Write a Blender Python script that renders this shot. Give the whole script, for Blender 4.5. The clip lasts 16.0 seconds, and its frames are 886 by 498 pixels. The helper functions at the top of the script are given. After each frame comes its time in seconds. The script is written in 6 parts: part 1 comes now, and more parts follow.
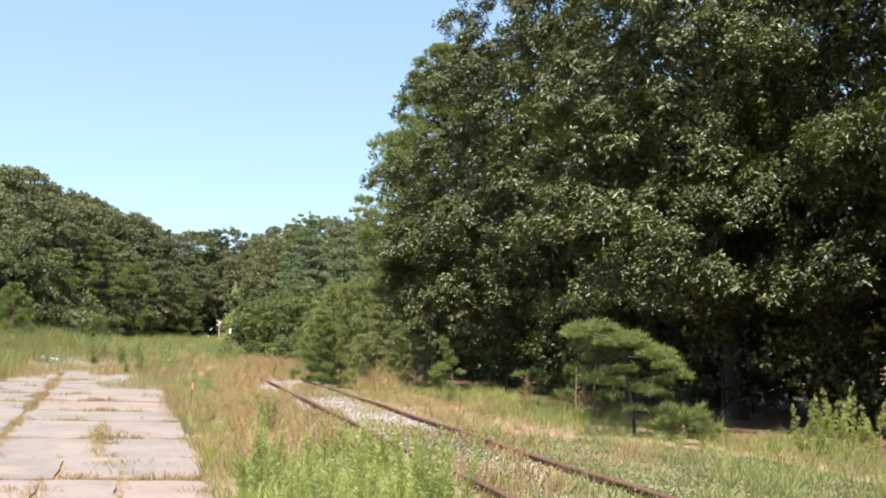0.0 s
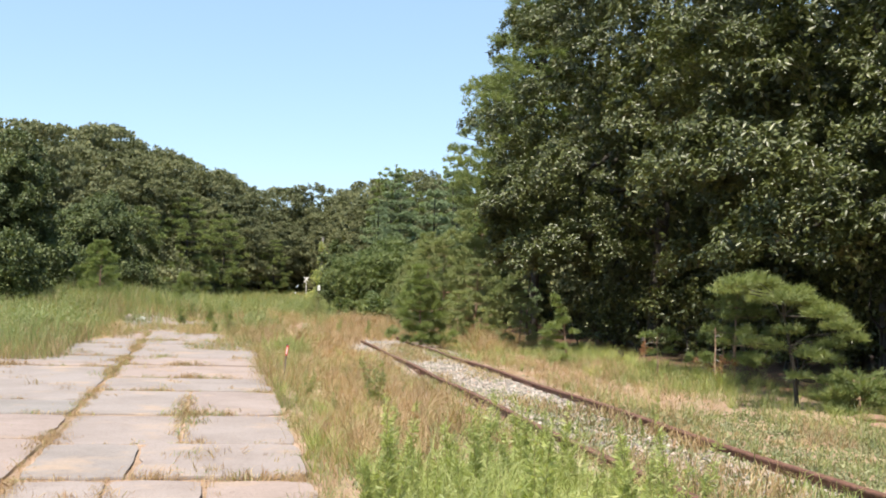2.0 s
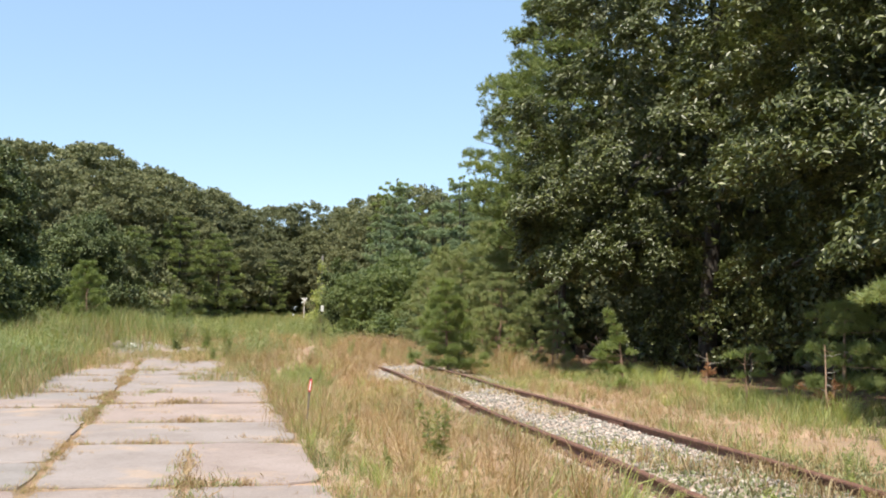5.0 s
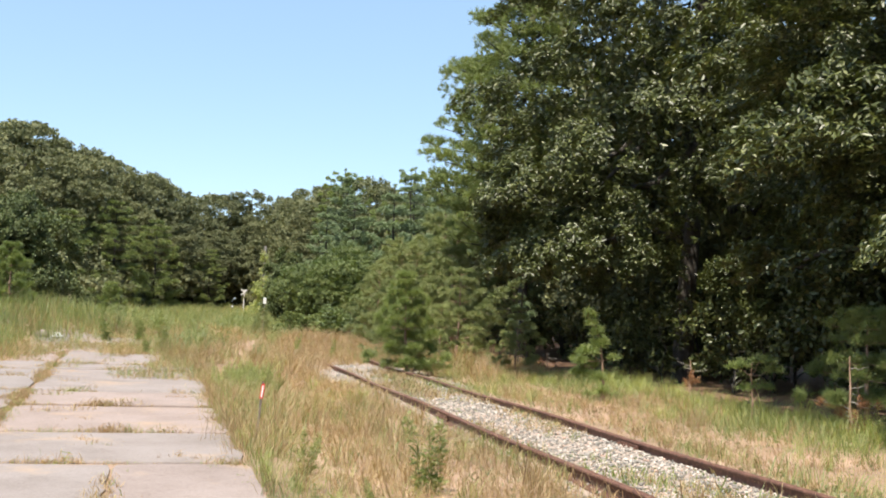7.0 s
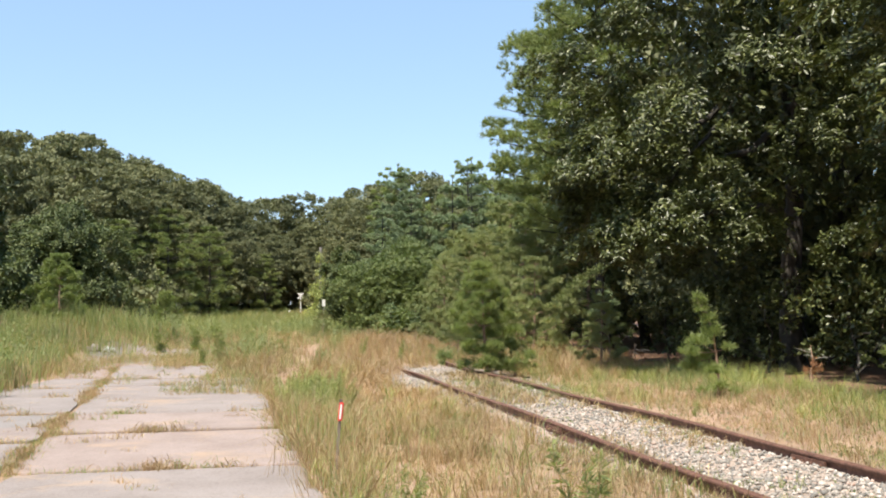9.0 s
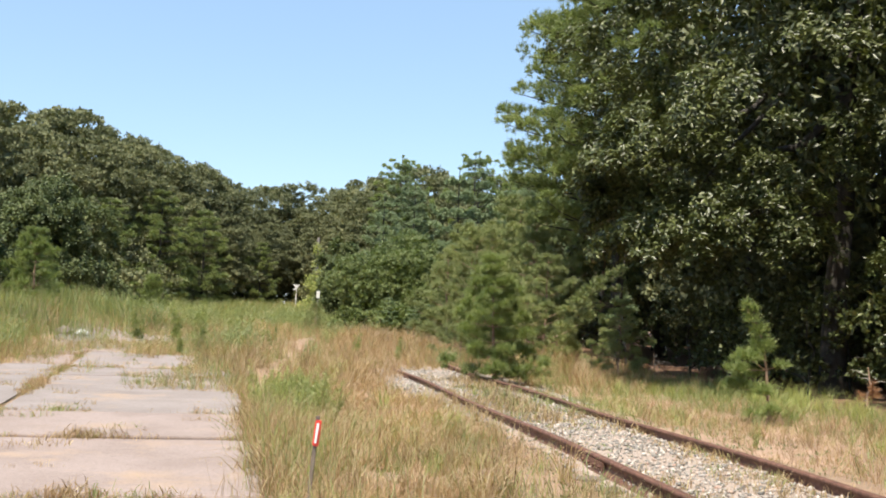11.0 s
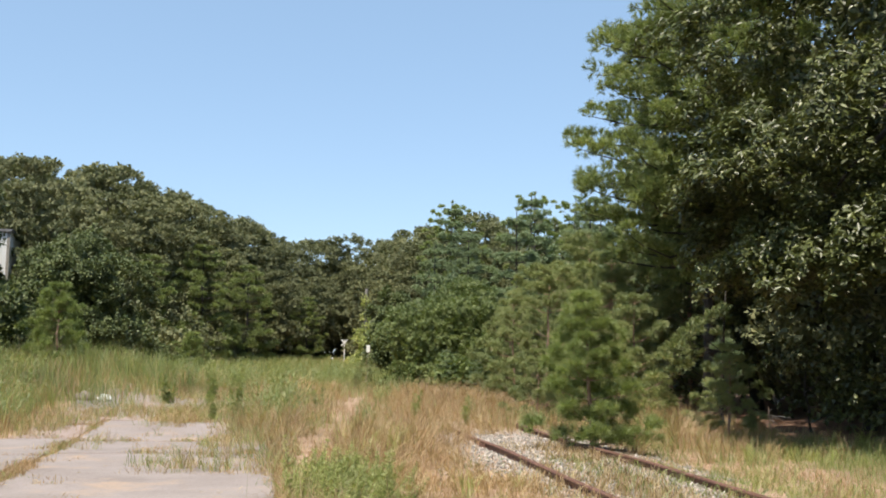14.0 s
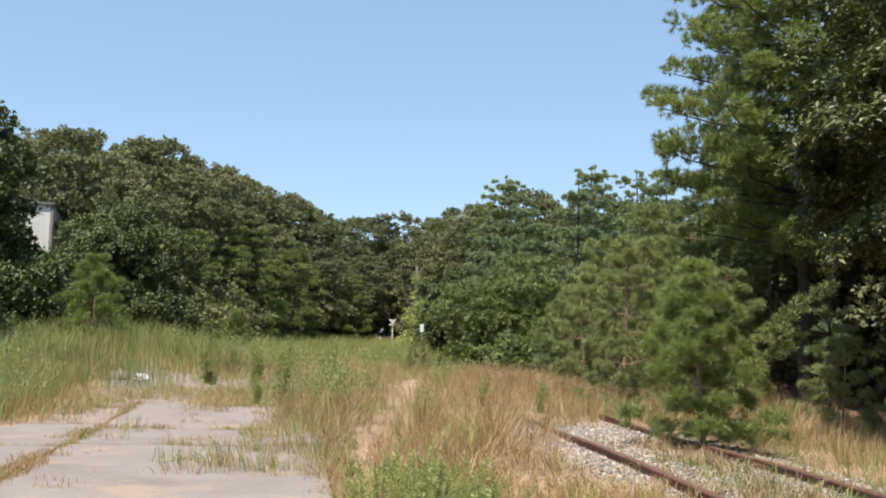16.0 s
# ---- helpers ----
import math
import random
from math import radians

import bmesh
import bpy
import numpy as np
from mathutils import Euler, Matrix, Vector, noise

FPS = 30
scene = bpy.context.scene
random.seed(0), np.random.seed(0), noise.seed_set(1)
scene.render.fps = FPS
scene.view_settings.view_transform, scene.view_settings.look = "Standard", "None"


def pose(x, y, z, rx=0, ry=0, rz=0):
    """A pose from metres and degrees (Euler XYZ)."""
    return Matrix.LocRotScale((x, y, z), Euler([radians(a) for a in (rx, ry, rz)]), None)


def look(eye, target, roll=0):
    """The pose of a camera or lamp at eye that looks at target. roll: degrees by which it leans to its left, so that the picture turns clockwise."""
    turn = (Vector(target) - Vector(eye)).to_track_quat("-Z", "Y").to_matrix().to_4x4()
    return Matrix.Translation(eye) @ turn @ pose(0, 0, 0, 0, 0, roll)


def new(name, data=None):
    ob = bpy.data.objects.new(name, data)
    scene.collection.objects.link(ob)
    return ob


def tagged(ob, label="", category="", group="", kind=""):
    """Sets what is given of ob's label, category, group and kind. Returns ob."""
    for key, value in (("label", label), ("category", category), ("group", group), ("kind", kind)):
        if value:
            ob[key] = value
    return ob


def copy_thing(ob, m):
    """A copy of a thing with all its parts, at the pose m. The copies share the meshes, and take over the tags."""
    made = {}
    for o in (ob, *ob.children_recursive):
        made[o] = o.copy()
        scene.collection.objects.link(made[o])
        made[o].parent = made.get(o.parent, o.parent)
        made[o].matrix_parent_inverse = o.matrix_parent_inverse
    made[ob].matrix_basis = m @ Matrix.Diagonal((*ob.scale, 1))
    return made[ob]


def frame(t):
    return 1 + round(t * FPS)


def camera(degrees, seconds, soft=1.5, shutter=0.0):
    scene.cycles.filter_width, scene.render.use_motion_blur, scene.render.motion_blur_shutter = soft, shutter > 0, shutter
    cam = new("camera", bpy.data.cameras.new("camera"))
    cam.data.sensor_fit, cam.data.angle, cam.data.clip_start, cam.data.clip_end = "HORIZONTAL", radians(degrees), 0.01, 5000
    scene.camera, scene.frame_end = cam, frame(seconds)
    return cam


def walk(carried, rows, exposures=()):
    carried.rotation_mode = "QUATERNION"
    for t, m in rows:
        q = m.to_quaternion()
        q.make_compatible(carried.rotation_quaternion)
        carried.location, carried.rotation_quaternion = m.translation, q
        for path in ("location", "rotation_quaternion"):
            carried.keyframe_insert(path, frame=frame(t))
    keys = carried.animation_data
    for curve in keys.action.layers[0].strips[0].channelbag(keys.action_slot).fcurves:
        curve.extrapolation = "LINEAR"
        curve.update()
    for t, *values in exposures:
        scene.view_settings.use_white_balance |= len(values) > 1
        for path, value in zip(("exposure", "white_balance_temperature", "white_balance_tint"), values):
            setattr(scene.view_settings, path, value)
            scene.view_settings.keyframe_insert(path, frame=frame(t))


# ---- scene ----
cam = camera(45.7, 16.0, soft=1.9)
ROWS = [
    (0.0, -0.141, 0.046, 1.576, 95.45, -1.99, -12.83),
    (0.5, -0.139, 0.714, 1.586, 94.91, -1.66, -10.96),
    (1.0, -0.191, 1.407, 1.588, 93.48, -0.36, -9.52),
    (1.5, -0.202, 2.116, 1.614, 92.90, -3.66, -8.66),
    (2.0, -0.295, 2.786, 1.617, 92.88, -1.73, -8.35),
    (2.5, -0.347, 3.422, 1.582, 92.37, -0.79, -8.65),
    (3.0, -0.433, 4.138, 1.607, 92.92, -2.26, -7.80),
    (3.5, -0.456, 4.785, 1.570, 92.81, 0.14, -7.86),
    (4.0, -0.571, 5.460, 1.603, 93.35, -3.12, -6.45),
    (4.5, -0.651, 6.033, 1.603, 93.98, -1.35, -7.84),
    (7.0, -0.827, 9.135, 1.588, 93.84, -2.15, -12.01),
    (7.5, -0.846, 9.752, 1.582, 94.32, -2.94, -12.72),
    (8.0, -0.823, 10.463, 1.585, 94.31, -0.07, -11.95),
    (8.5, -0.874, 11.064, 1.561, 93.68, -1.39, -10.06),
    (9.0, -0.885, 11.721, 1.568, 93.58, 0.54, -9.02),
    (11.5, -0.594, 15.011, 1.478, 93.60, -2.83, -9.46),
    (12.0, -0.594, 15.605, 1.456, 95.10, -2.77, -9.80),
    (12.5, -0.543, 16.259, 1.470, 95.93, -1.88, -9.93),
    (13.0, -0.582, 16.888, 1.481, 96.66, -3.67, -8.80),
    (13.5, -0.554, 17.596, 1.486, 97.02, -0.87, -8.14),
    (14.0, -0.550, 18.288, 1.498, 96.38, -0.79, -6.57),
    (14.5, -0.596, 18.900, 1.508, 95.34, -0.45, -6.68),
    (15.0, -0.627, 19.559, 1.498, 94.68, -3.27, -5.41),
    (15.5, -0.696, 20.210, 1.485, 94.91, -1.94, -4.32),
    (16.0, -0.773, 20.871, 1.483, 95.31, -1.42, -4.15),
]
walk(cam, [(t, pose(x, y, z, rx, ry, rz)) for t, x, y, z, rx, ry, rz in ROWS],
     [(0.0, 1.16, 6600, 10), (1.5, 1.11, 6600, 10), (3.0, 1.04, 6600, 10), (4.5, 1.0, 6600, 10), (7.0, 1.06, 6600, 10), (9.0, 1.02, 6600, 10), (11.5, 0.98, 6590, 10), (13.0, 0.87, 6590, 10), (14.0, 0.82, 6600, 10), (15.0, 0.92, 6620, 10), (16.0, 0.76, 6500, 10)])

# ---- light ----
SUN_FROM = Vector((-0.40, -0.52, 1.30)).normalized()
world = bpy.data.worlds.new("world")
scene.world = world
world.use_nodes = True
wt = world.node_tree
sky = wt.nodes.new("ShaderNodeTexSky")
sky.sky_type, sky.sun_disc = "NISHITA", False
sky.sun_elevation = math.asin(SUN_FROM.z)
sky.sun_rotation = math.atan2(SUN_FROM.x, SUN_FROM.y)
sky.altitude, sky.air_density, sky.dust_density, sky.ozone_density = 20, 0.85, 0.6, 0.5
# clear sky evened out by thin summer haze
haze = wt.nodes.new("ShaderNodeMix")
haze.data_type = "RGBA"
haze.inputs[0].default_value = 0.40
haze.inputs[7].default_value = (2.45, 3.85, 5.4, 1)
wt.links.new(sky.outputs[0], haze.inputs[6])
wt.nodes["Background"].inputs["Strength"].default_value = 0.109
wt.links.new(haze.outputs[2], wt.nodes["Background"].inputs["Color"])
sun = new("sun", bpy.data.lights.new("sun", "SUN"))
sun.data.energy, sun.data.angle, sun.data.color = 4.6, radians(0.53), (1.0, 0.93, 0.80)
sun.matrix_world = look(SUN_FROM * 60, (0, 0, 0))


# ---- materials ----
def material(name, build):
    m = bpy.data.materials.new(name)
    m.use_nodes = True
    nt = m.node_tree
    build(nt, nt.nodes["Principled BSDF"])
    return m


def node(nt, kind, **sockets):
    n = nt.nodes.new(kind)
    for key, value in sockets.items():
        n.inputs[key].default_value = value
    return n


def ramp(nt, source, stops):
    r = nt.nodes.new("ShaderNodeValToRGB")
    while len(r.color_ramp.elements) < len(stops):
        r.color_ramp.elements.new(0.5)
    for e, (p, c) in zip(r.color_ramp.elements, stops):
        e.position, e.color = p, (*c, 1)
    nt.links.new(source, r.inputs[0])
    return r.outputs[0]


def mix(nt, factor, a, b, kind="MIX"):
    m = nt.nodes.new("ShaderNodeMix")
    m.data_type, m.blend_type = "RGBA", kind
    for i, v in ((0, factor), (6, a), (7, b)):
        if isinstance(v, bpy.types.NodeSocket):
            nt.links.new(v, m.inputs[i])
        else:
            m.inputs[i].default_value = v if i == 0 else (*v, 1)
    return m.outputs[2]


def noise_tex(nt, scale, detail=4.0, rough=0.6, space="Object"):
    c = nt.nodes.new("ShaderNodeTexCoord")
    n = node(nt, "ShaderNodeTexNoise", Scale=scale, Detail=detail, Roughness=rough)
    nt.links.new(c.outputs[space], n.inputs["Vector"])
    return n.outputs["Fac"]


def world_noise(nt, scale, detail=4.0, rough=0.6):
    g = nt.nodes.new("ShaderNodeNewGeometry")
    n = node(nt, "ShaderNodeTexNoise", Scale=scale, Detail=detail, Roughness=rough)
    nt.links.new(g.outputs["Position"], n.inputs["Vector"])
    return n.outputs["Fac"]


def bump(nt, b, height, strength, distance):
    n = node(nt, "ShaderNodeBump", Strength=strength, Distance=distance)
    nt.links.new(height, n.inputs["Height"])
    nt.links.new(n.outputs[0], b.inputs["Normal"])


def leafy(name, stops, gloss=0.45, through_share=0.3, patch=0.35, clear=1.0):
    """Leaves, blades or needles: each island has its own tone, light shows through them."""

    def build(nt, b):
        g = nt.nodes.new("ShaderNodeNewGeometry")
        tone = ramp(nt, g.outputs["Random Per Island"], stops)
        big = world_noise(nt, patch, 2.0)
        tone = mix(nt, 0.55, tone, ramp(nt, big, [(0.3, (0.55, 0.6, 0.6)), (0.7, (1.25, 1.2, 1.0))]), "MULTIPLY")
        nt.links.new(tone, b.inputs["Base Color"])
        b.inputs["Roughness"].default_value = gloss
        t = nt.nodes.new("ShaderNodeBsdfTranslucent")
        nt.links.new(mix(nt, 1.0, tone, (1.0 * clear, 1.05 * clear, 0.55 * clear), "MULTIPLY"), t.inputs["Color"])
        s = node(nt, "ShaderNodeMixShader", Fac=through_share)
        nt.links.new(b.outputs[0], s.inputs[1])
        nt.links.new(t.outputs[0], s.inputs[2])
        nt.links.new(s.outputs[0], nt.nodes["Material Output"].inputs["Surface"])

    return material(name, build)


OAK_LEAF = leafy("oak leaf", [(0.0, (0.036, 0.046, 0.014)), (0.6, (0.068, 0.083, 0.024)), (0.9, (0.115, 0.13, 0.042)), (1.0, (0.18, 0.19, 0.085))], 0.42, 0.15, 0.35, 1.3)
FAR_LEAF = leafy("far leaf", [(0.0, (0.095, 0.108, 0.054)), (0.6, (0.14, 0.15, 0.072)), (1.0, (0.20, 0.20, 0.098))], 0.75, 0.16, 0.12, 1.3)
BRIGHT_LEAF = leafy("bright leaf", [(0.0, (0.09, 0.125, 0.044)), (0.6, (0.14, 0.18, 0.062)), (1.0, (0.20, 0.23, 0.085))], 0.6, 0.3, 0.35, 1.3)
THICKET_LEAF = leafy("thicket leaf", [(0.0, (0.05, 0.073, 0.025)), (0.6, (0.088, 0.115, 0.038)), (1.0, (0.15, 0.175, 0.06))], 0.6, 0.12, 0.6, 1.3)
PINE_NEEDLE = leafy("pine needle", [(0.0, (0.13, 0.175, 0.062)), (0.6, (0.21, 0.26, 0.09)), (1.0, (0.29, 0.32, 0.125))], 0.5, 0.35, 0.35, 1.4)
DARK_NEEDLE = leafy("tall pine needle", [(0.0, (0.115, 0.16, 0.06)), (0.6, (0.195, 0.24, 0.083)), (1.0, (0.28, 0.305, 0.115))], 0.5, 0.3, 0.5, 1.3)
BLUE_NEEDLE = leafy("white pine needle", [(0.0, (0.115, 0.17, 0.095)), (0.6, (0.19, 0.25, 0.135)), (1.0, (0.28, 0.33, 0.19))], 0.5, 0.18, 0.35, 1.3)
OLIVE_NEEDLE = leafy("pitch pine needle", [(0.0, (0.14, 0.18, 0.072)), (0.6, (0.22, 0.26, 0.102)), (1.0, (0.34, 0.335, 0.155))], 0.5, 0.2, 0.35, 1.3)
DRY_BLADE = leafy("dry grass blade", [(0.0, (0.25, 0.15, 0.09)), (0.4, (0.37, 0.25, 0.148)), (0.8, (0.50, 0.375, 0.235)), (1.0, (0.62, 0.50, 0.33))], 0.6, 0.42, 0.5)
GREEN_BLADE = leafy("green grass blade", [(0.0, (0.15, 0.20, 0.075)), (0.5, (0.27, 0.315, 0.12)), (0.85, (0.34, 0.36, 0.155)), (1.0, (0.45, 0.40, 0.21))], 0.5, 0.46, 0.5)
FAN_BLADE = leafy("fresh grass blade", [(0.0, (0.22, 0.28, 0.085)), (0.5, (0.36, 0.41, 0.14)), (0.85, (0.45, 0.46, 0.19)), (1.0, (0.54, 0.48, 0.26))], 0.5, 0.46, 0.5)
WEED_LEAF = leafy("weed leaf", [(0.0, (0.27, 0.315, 0.11)), (0.6, (0.41, 0.455, 0.175)), (1.0, (0.58, 0.59, 0.30))], 0.45, 0.45, 1.5)
FEATHER = leafy("feathery weed leaf", [(0.0, (0.14, 0.18, 0.075)), (0.6, (0.26, 0.305, 0.135)), (1.0, (0.34, 0.37, 0.18))], 0.55, 0.45, 0.8)
BELT_LEAF = leafy("slender weed leaf", [(0.0, (0.26, 0.30, 0.115)), (0.6, (0.40, 0.44, 0.18)), (1.0, (0.60, 0.59, 0.32))], 0.5, 0.45, 1.2)
LOW_LEAF = leafy("clover leaf", [(0.0, (0.16, 0.185, 0.09)), (0.6, (0.25, 0.275, 0.145)), (1.0, (0.36, 0.37, 0.23))], 0.5, 0.25, 1.0)
RUSSET_BLADE = leafy("russet dry weed", [(0.0, (0.26, 0.15, 0.10)), (0.5, (0.42, 0.275, 0.18)), (1.0, (0.57, 0.42, 0.28))], 0.7, 0.4, 0.8)
RED_NEEDLE = leafy("dead needle", [(0.0, (0.16, 0.07, 0.035)), (0.6, (0.28, 0.13, 0.06)), (1.0, (0.42, 0.24, 0.13))], 0.7, 0.15)


def bark(name, dark, light, scale=9.0):
    def build(nt, b):
        n = noise_tex(nt, scale, 6, 0.7)
        nt.links.new(ramp(nt, n, [(0.3, dark), (0.7, light)]), b.inputs["Base Color"])
        b.inputs["Roughness"].default_value = 0.9
        bump(nt, b, n, 0.6, 0.03)

    return material(name, build)


OAK_BARK = bark("oak bark", (0.022, 0.019, 0.016), (0.065, 0.056, 0.047))
PINE_BARK = bark("pine bark", (0.16, 0.09, 0.06), (0.42, 0.29, 0.21), 14)
GREY_BARK = bark("grey bark", (0.13, 0.12, 0.105), (0.34, 0.31, 0.28), 12)
STEM = bark("weed stem", (0.16, 0.14, 0.05), (0.32, 0.29, 0.12), 20)


def ground_build(nt, b):
    g = nt.nodes.new("ShaderNodeNewGeometry")
    s = nt.nodes.new("ShaderNodeSeparateXYZ")
    nt.links.new(g.outputs["Position"], s.inputs[0])
    wide, fine, grit = world_noise(nt, 0.45, 4), world_noise(nt, 7.0, 6, 0.7), world_noise(nt, 60.0, 3, 0.7)
    soil = ramp(nt, wide, [(0.3, (0.23, 0.17, 0.115)), (0.48, (0.34, 0.235, 0.17)), (0.62, (0.47, 0.325, 0.25))])
    soil = mix(nt, 0.6, soil, ramp(nt, fine, [(0.3, (0.45, 0.45, 0.4)), (0.65, (1.15, 1.1, 1.0))]), "MULTIPLY")
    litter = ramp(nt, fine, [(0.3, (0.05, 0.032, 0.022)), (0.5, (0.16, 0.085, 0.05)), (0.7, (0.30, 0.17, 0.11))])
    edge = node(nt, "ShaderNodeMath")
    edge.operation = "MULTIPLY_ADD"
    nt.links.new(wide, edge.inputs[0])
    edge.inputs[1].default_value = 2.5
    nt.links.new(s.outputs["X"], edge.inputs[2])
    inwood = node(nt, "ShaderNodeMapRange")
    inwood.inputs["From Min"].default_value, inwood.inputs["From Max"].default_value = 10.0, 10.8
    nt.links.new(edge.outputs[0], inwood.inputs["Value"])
    # grey grit under the ballast: a band along the rails
    def maths(kind, a, c):
        m = node(nt, "ShaderNodeMath")
        m.operation = kind
        for i, v in ((0, a), (1, c)):
            if isinstance(v, bpy.types.NodeSocket):
                nt.links.new(v, m.inputs[i])
            else:
                m.inputs[i].default_value = v
        return m.outputs[0]

    across = maths("ABSOLUTE", maths("ADD", maths("ADD", s.outputs["X"], maths("MULTIPLY", s.outputs["Y"], 0.0174)), -3.503), 0.0)
    band = maths("MULTIPLY", maths("LESS_THAN", maths("ADD", across, fine), 1.42), maths("LESS_THAN", s.outputs["Y"], 40.0))
    gravel = ramp(nt, grit, [(0.35, (0.21, 0.165, 0.135)), (0.5, (0.36, 0.285, 0.235)), (0.65, (0.47, 0.385, 0.325))])
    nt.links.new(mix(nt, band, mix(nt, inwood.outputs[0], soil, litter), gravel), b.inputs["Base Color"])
    b.inputs["Roughness"].default_value = 0.95
    bump(nt, b, mix(nt, 0.4, fine, grit), 0.8, 0.05)


GROUND = material("dry soil and thatch", ground_build)


def concrete_build(nt, b):
    info = nt.nodes.new("ShaderNodeObjectInfo")
    tint = ramp(nt, info.outputs["Random"], [(0.0, (0.292, 0.228, 0.208)), (0.35, (0.245, 0.217, 0.212)), (0.6, (0.285, 0.226, 0.21)), (0.8, (0.222, 0.206, 0.204)), (1.0, (0.262, 0.222, 0.212))])
    stain = ramp(nt, world_noise(nt, 0.9, 5, 0.65), [(0.3, (0.78, 0.74, 0.70)), (0.6, (1.06, 1.04, 1.02))])
    speck = ramp(nt, world_noise(nt, 45.0, 4, 0.75), [(0.32, (0.72, 0.70, 0.68)), (0.6, (1.06, 1.06, 1.05))])
    pit = world_noise(nt, 14.0, 6, 0.75)
    c = mix(nt, 0.8, mix(nt, 0.9, tint, stain, "MULTIPLY"), speck, "MULTIPLY")
    c = mix(nt, 0.5, c, ramp(nt, pit, [(0.34, (0.6, 0.55, 0.5)), (0.46, (1.0, 1.0, 1.0))]), "MULTIPLY")
    dirt = ramp(nt, world_noise(nt, 0.8, 9, 0.72), [(0.54, (0, 0, 0)), (0.68, (0.75, 0.75, 0.75))])
    c = mix(nt, dirt, c, mix(nt, 0.7, (0.37, 0.265, 0.185), speck, "MULTIPLY"))
    nt.links.new(c, b.inputs["Base Color"])
    b.inputs["Roughness"].default_value = 0.88
    bump(nt, b, mix(nt, 0.5, pit, world_noise(nt, 45.0, 4, 0.75)), 0.5, 0.012)


CONCRETE = material("weathered concrete", concrete_build)


def rust_build(nt, b):
    n = noise_tex(nt, 16.0, 6, 0.7)
    c = ramp(nt, n, [(0.28, (0.055, 0.028, 0.02)), (0.5, (0.125, 0.058, 0.038)), (0.72, (0.22, 0.115, 0.08))])
    nt.links.new(c, b.inputs["Base Color"])
    b.inputs["Roughness"].default_value, b.inputs["Metallic"].default_value = 0.75, 0.15
    bump(nt, b, n, 0.4, 0.004)


RUST = material("rusty steel", rust_build)


def stone_build(nt, b):
    g = nt.nodes.new("ShaderNodeNewGeometry")
    c = ramp(nt, g.outputs["Random Per Island"], [(0.0, (0.16, 0.15, 0.135)), (0.35, (0.26, 0.24, 0.215)), (0.65, (0.35, 0.305, 0.27)), (0.85, (0.54, 0.49, 0.44)), (1.0, (0.40, 0.265, 0.21))])
    nt.links.new(mix(nt, 0.6, c, ramp(nt, world_noise(nt, 40.0, 5, 0.7), [(0.3, (0.6, 0.6, 0.6)), (0.7, (1.15, 1.13, 1.1))]), "MULTIPLY"), b.inputs["Base Color"])
    b.inputs["Roughness"].default_value = 0.9


STONE = material("ballast stone", stone_build)


def tie_build(nt, b):
    n = noise_tex(nt, 10.0, 6, 0.75)
    nt.links.new(ramp(nt, n, [(0.3, (0.07, 0.055, 0.045)), (0.7, (0.24, 0.19, 0.15))]), b.inputs["Base Color"])
    b.inputs["Roughness"].default_value = 0.95
    bump(nt, b, n, 0.6, 0.02)


TIE = material("weathered timber", tie_build)


def paint(name, colour, rough=0.5):
    def build(nt, b):
        n = noise_tex(nt, 18.0, 5, 0.7)
        lo = tuple(v * 0.72 for v in colour)
        nt.links.new(ramp(nt, n, [(0.3, lo), (0.6, colour)]), b.inputs["Base Color"])
        b.inputs["Roughness"].default_value = rough

    return material(name, build)


WHITE, RED, GREY_ROOF, GLASS = paint("white paint", (0.78, 0.78, 0.76)), paint("red reflector", (0.75, 0.06, 0.04), 0.3), paint("grey shingle", (0.16, 0.16, 0.17), 0.9), paint("dark window", (0.03, 0.035, 0.04), 0.1)


# ---- mesh helpers ----
def mesh_of(name, V, F, mat, smooth=False):
    """A mesh from arrays of places and of triangles or quads."""
    V, F = np.asarray(V, np.float32), np.asarray(F, np.int32)
    me = bpy.data.meshes.new(name)
    me.vertices.add(len(V))
    me.vertices.foreach_set("co", V.ravel())
    me.loops.add(F.size)
    me.loops.foreach_set("vertex_index", F.ravel())
    me.polygons.add(len(F))
    me.polygons.foreach_set("loop_start", np.arange(0, F.size, F.shape[1], dtype=np.int32))
    me.update(calc_edges=True)
    if smooth:
        me.polygons.foreach_set("use_smooth", np.ones(len(F), bool))
    me.materials.append(mat)
    return me


def child(name, me, parent, label=""):
    ob = new(name, me)
    ob.parent = parent
    if label:
        ob["label"] = label
    return ob


def part(name, bm, mat, parent, label=""):
    me = bpy.data.meshes.new(name)
    bm.to_mesh(me)
    bm.free()
    me.materials.append(mat)
    return child(name, me, parent, label)


def thing(name, place, label, category, group="", kind="", turn=0.0):
    ob = new(name)
    ob.matrix_world = pose(*place, 0, 0, turn)
    ob.empty_display_size = 0.2
    return tagged(ob, label, category, group, kind)


def box(bm, sx, sy, sz, m=None, bevel=0.0):
    r = bmesh.ops.create_cube(bm, size=1.0, matrix=(m or Matrix()) @ Matrix.Diagonal((sx, sy, sz, 1)))
    if bevel:
        edges = list({e for v in r["verts"] for e in v.link_edges})
        bmesh.ops.bevel(bm, geom=edges, offset=bevel, segments=2, affect="EDGES")


def unit(v):
    return v / (np.linalg.norm(v, axis=-1, keepdims=True) + 1e-9)


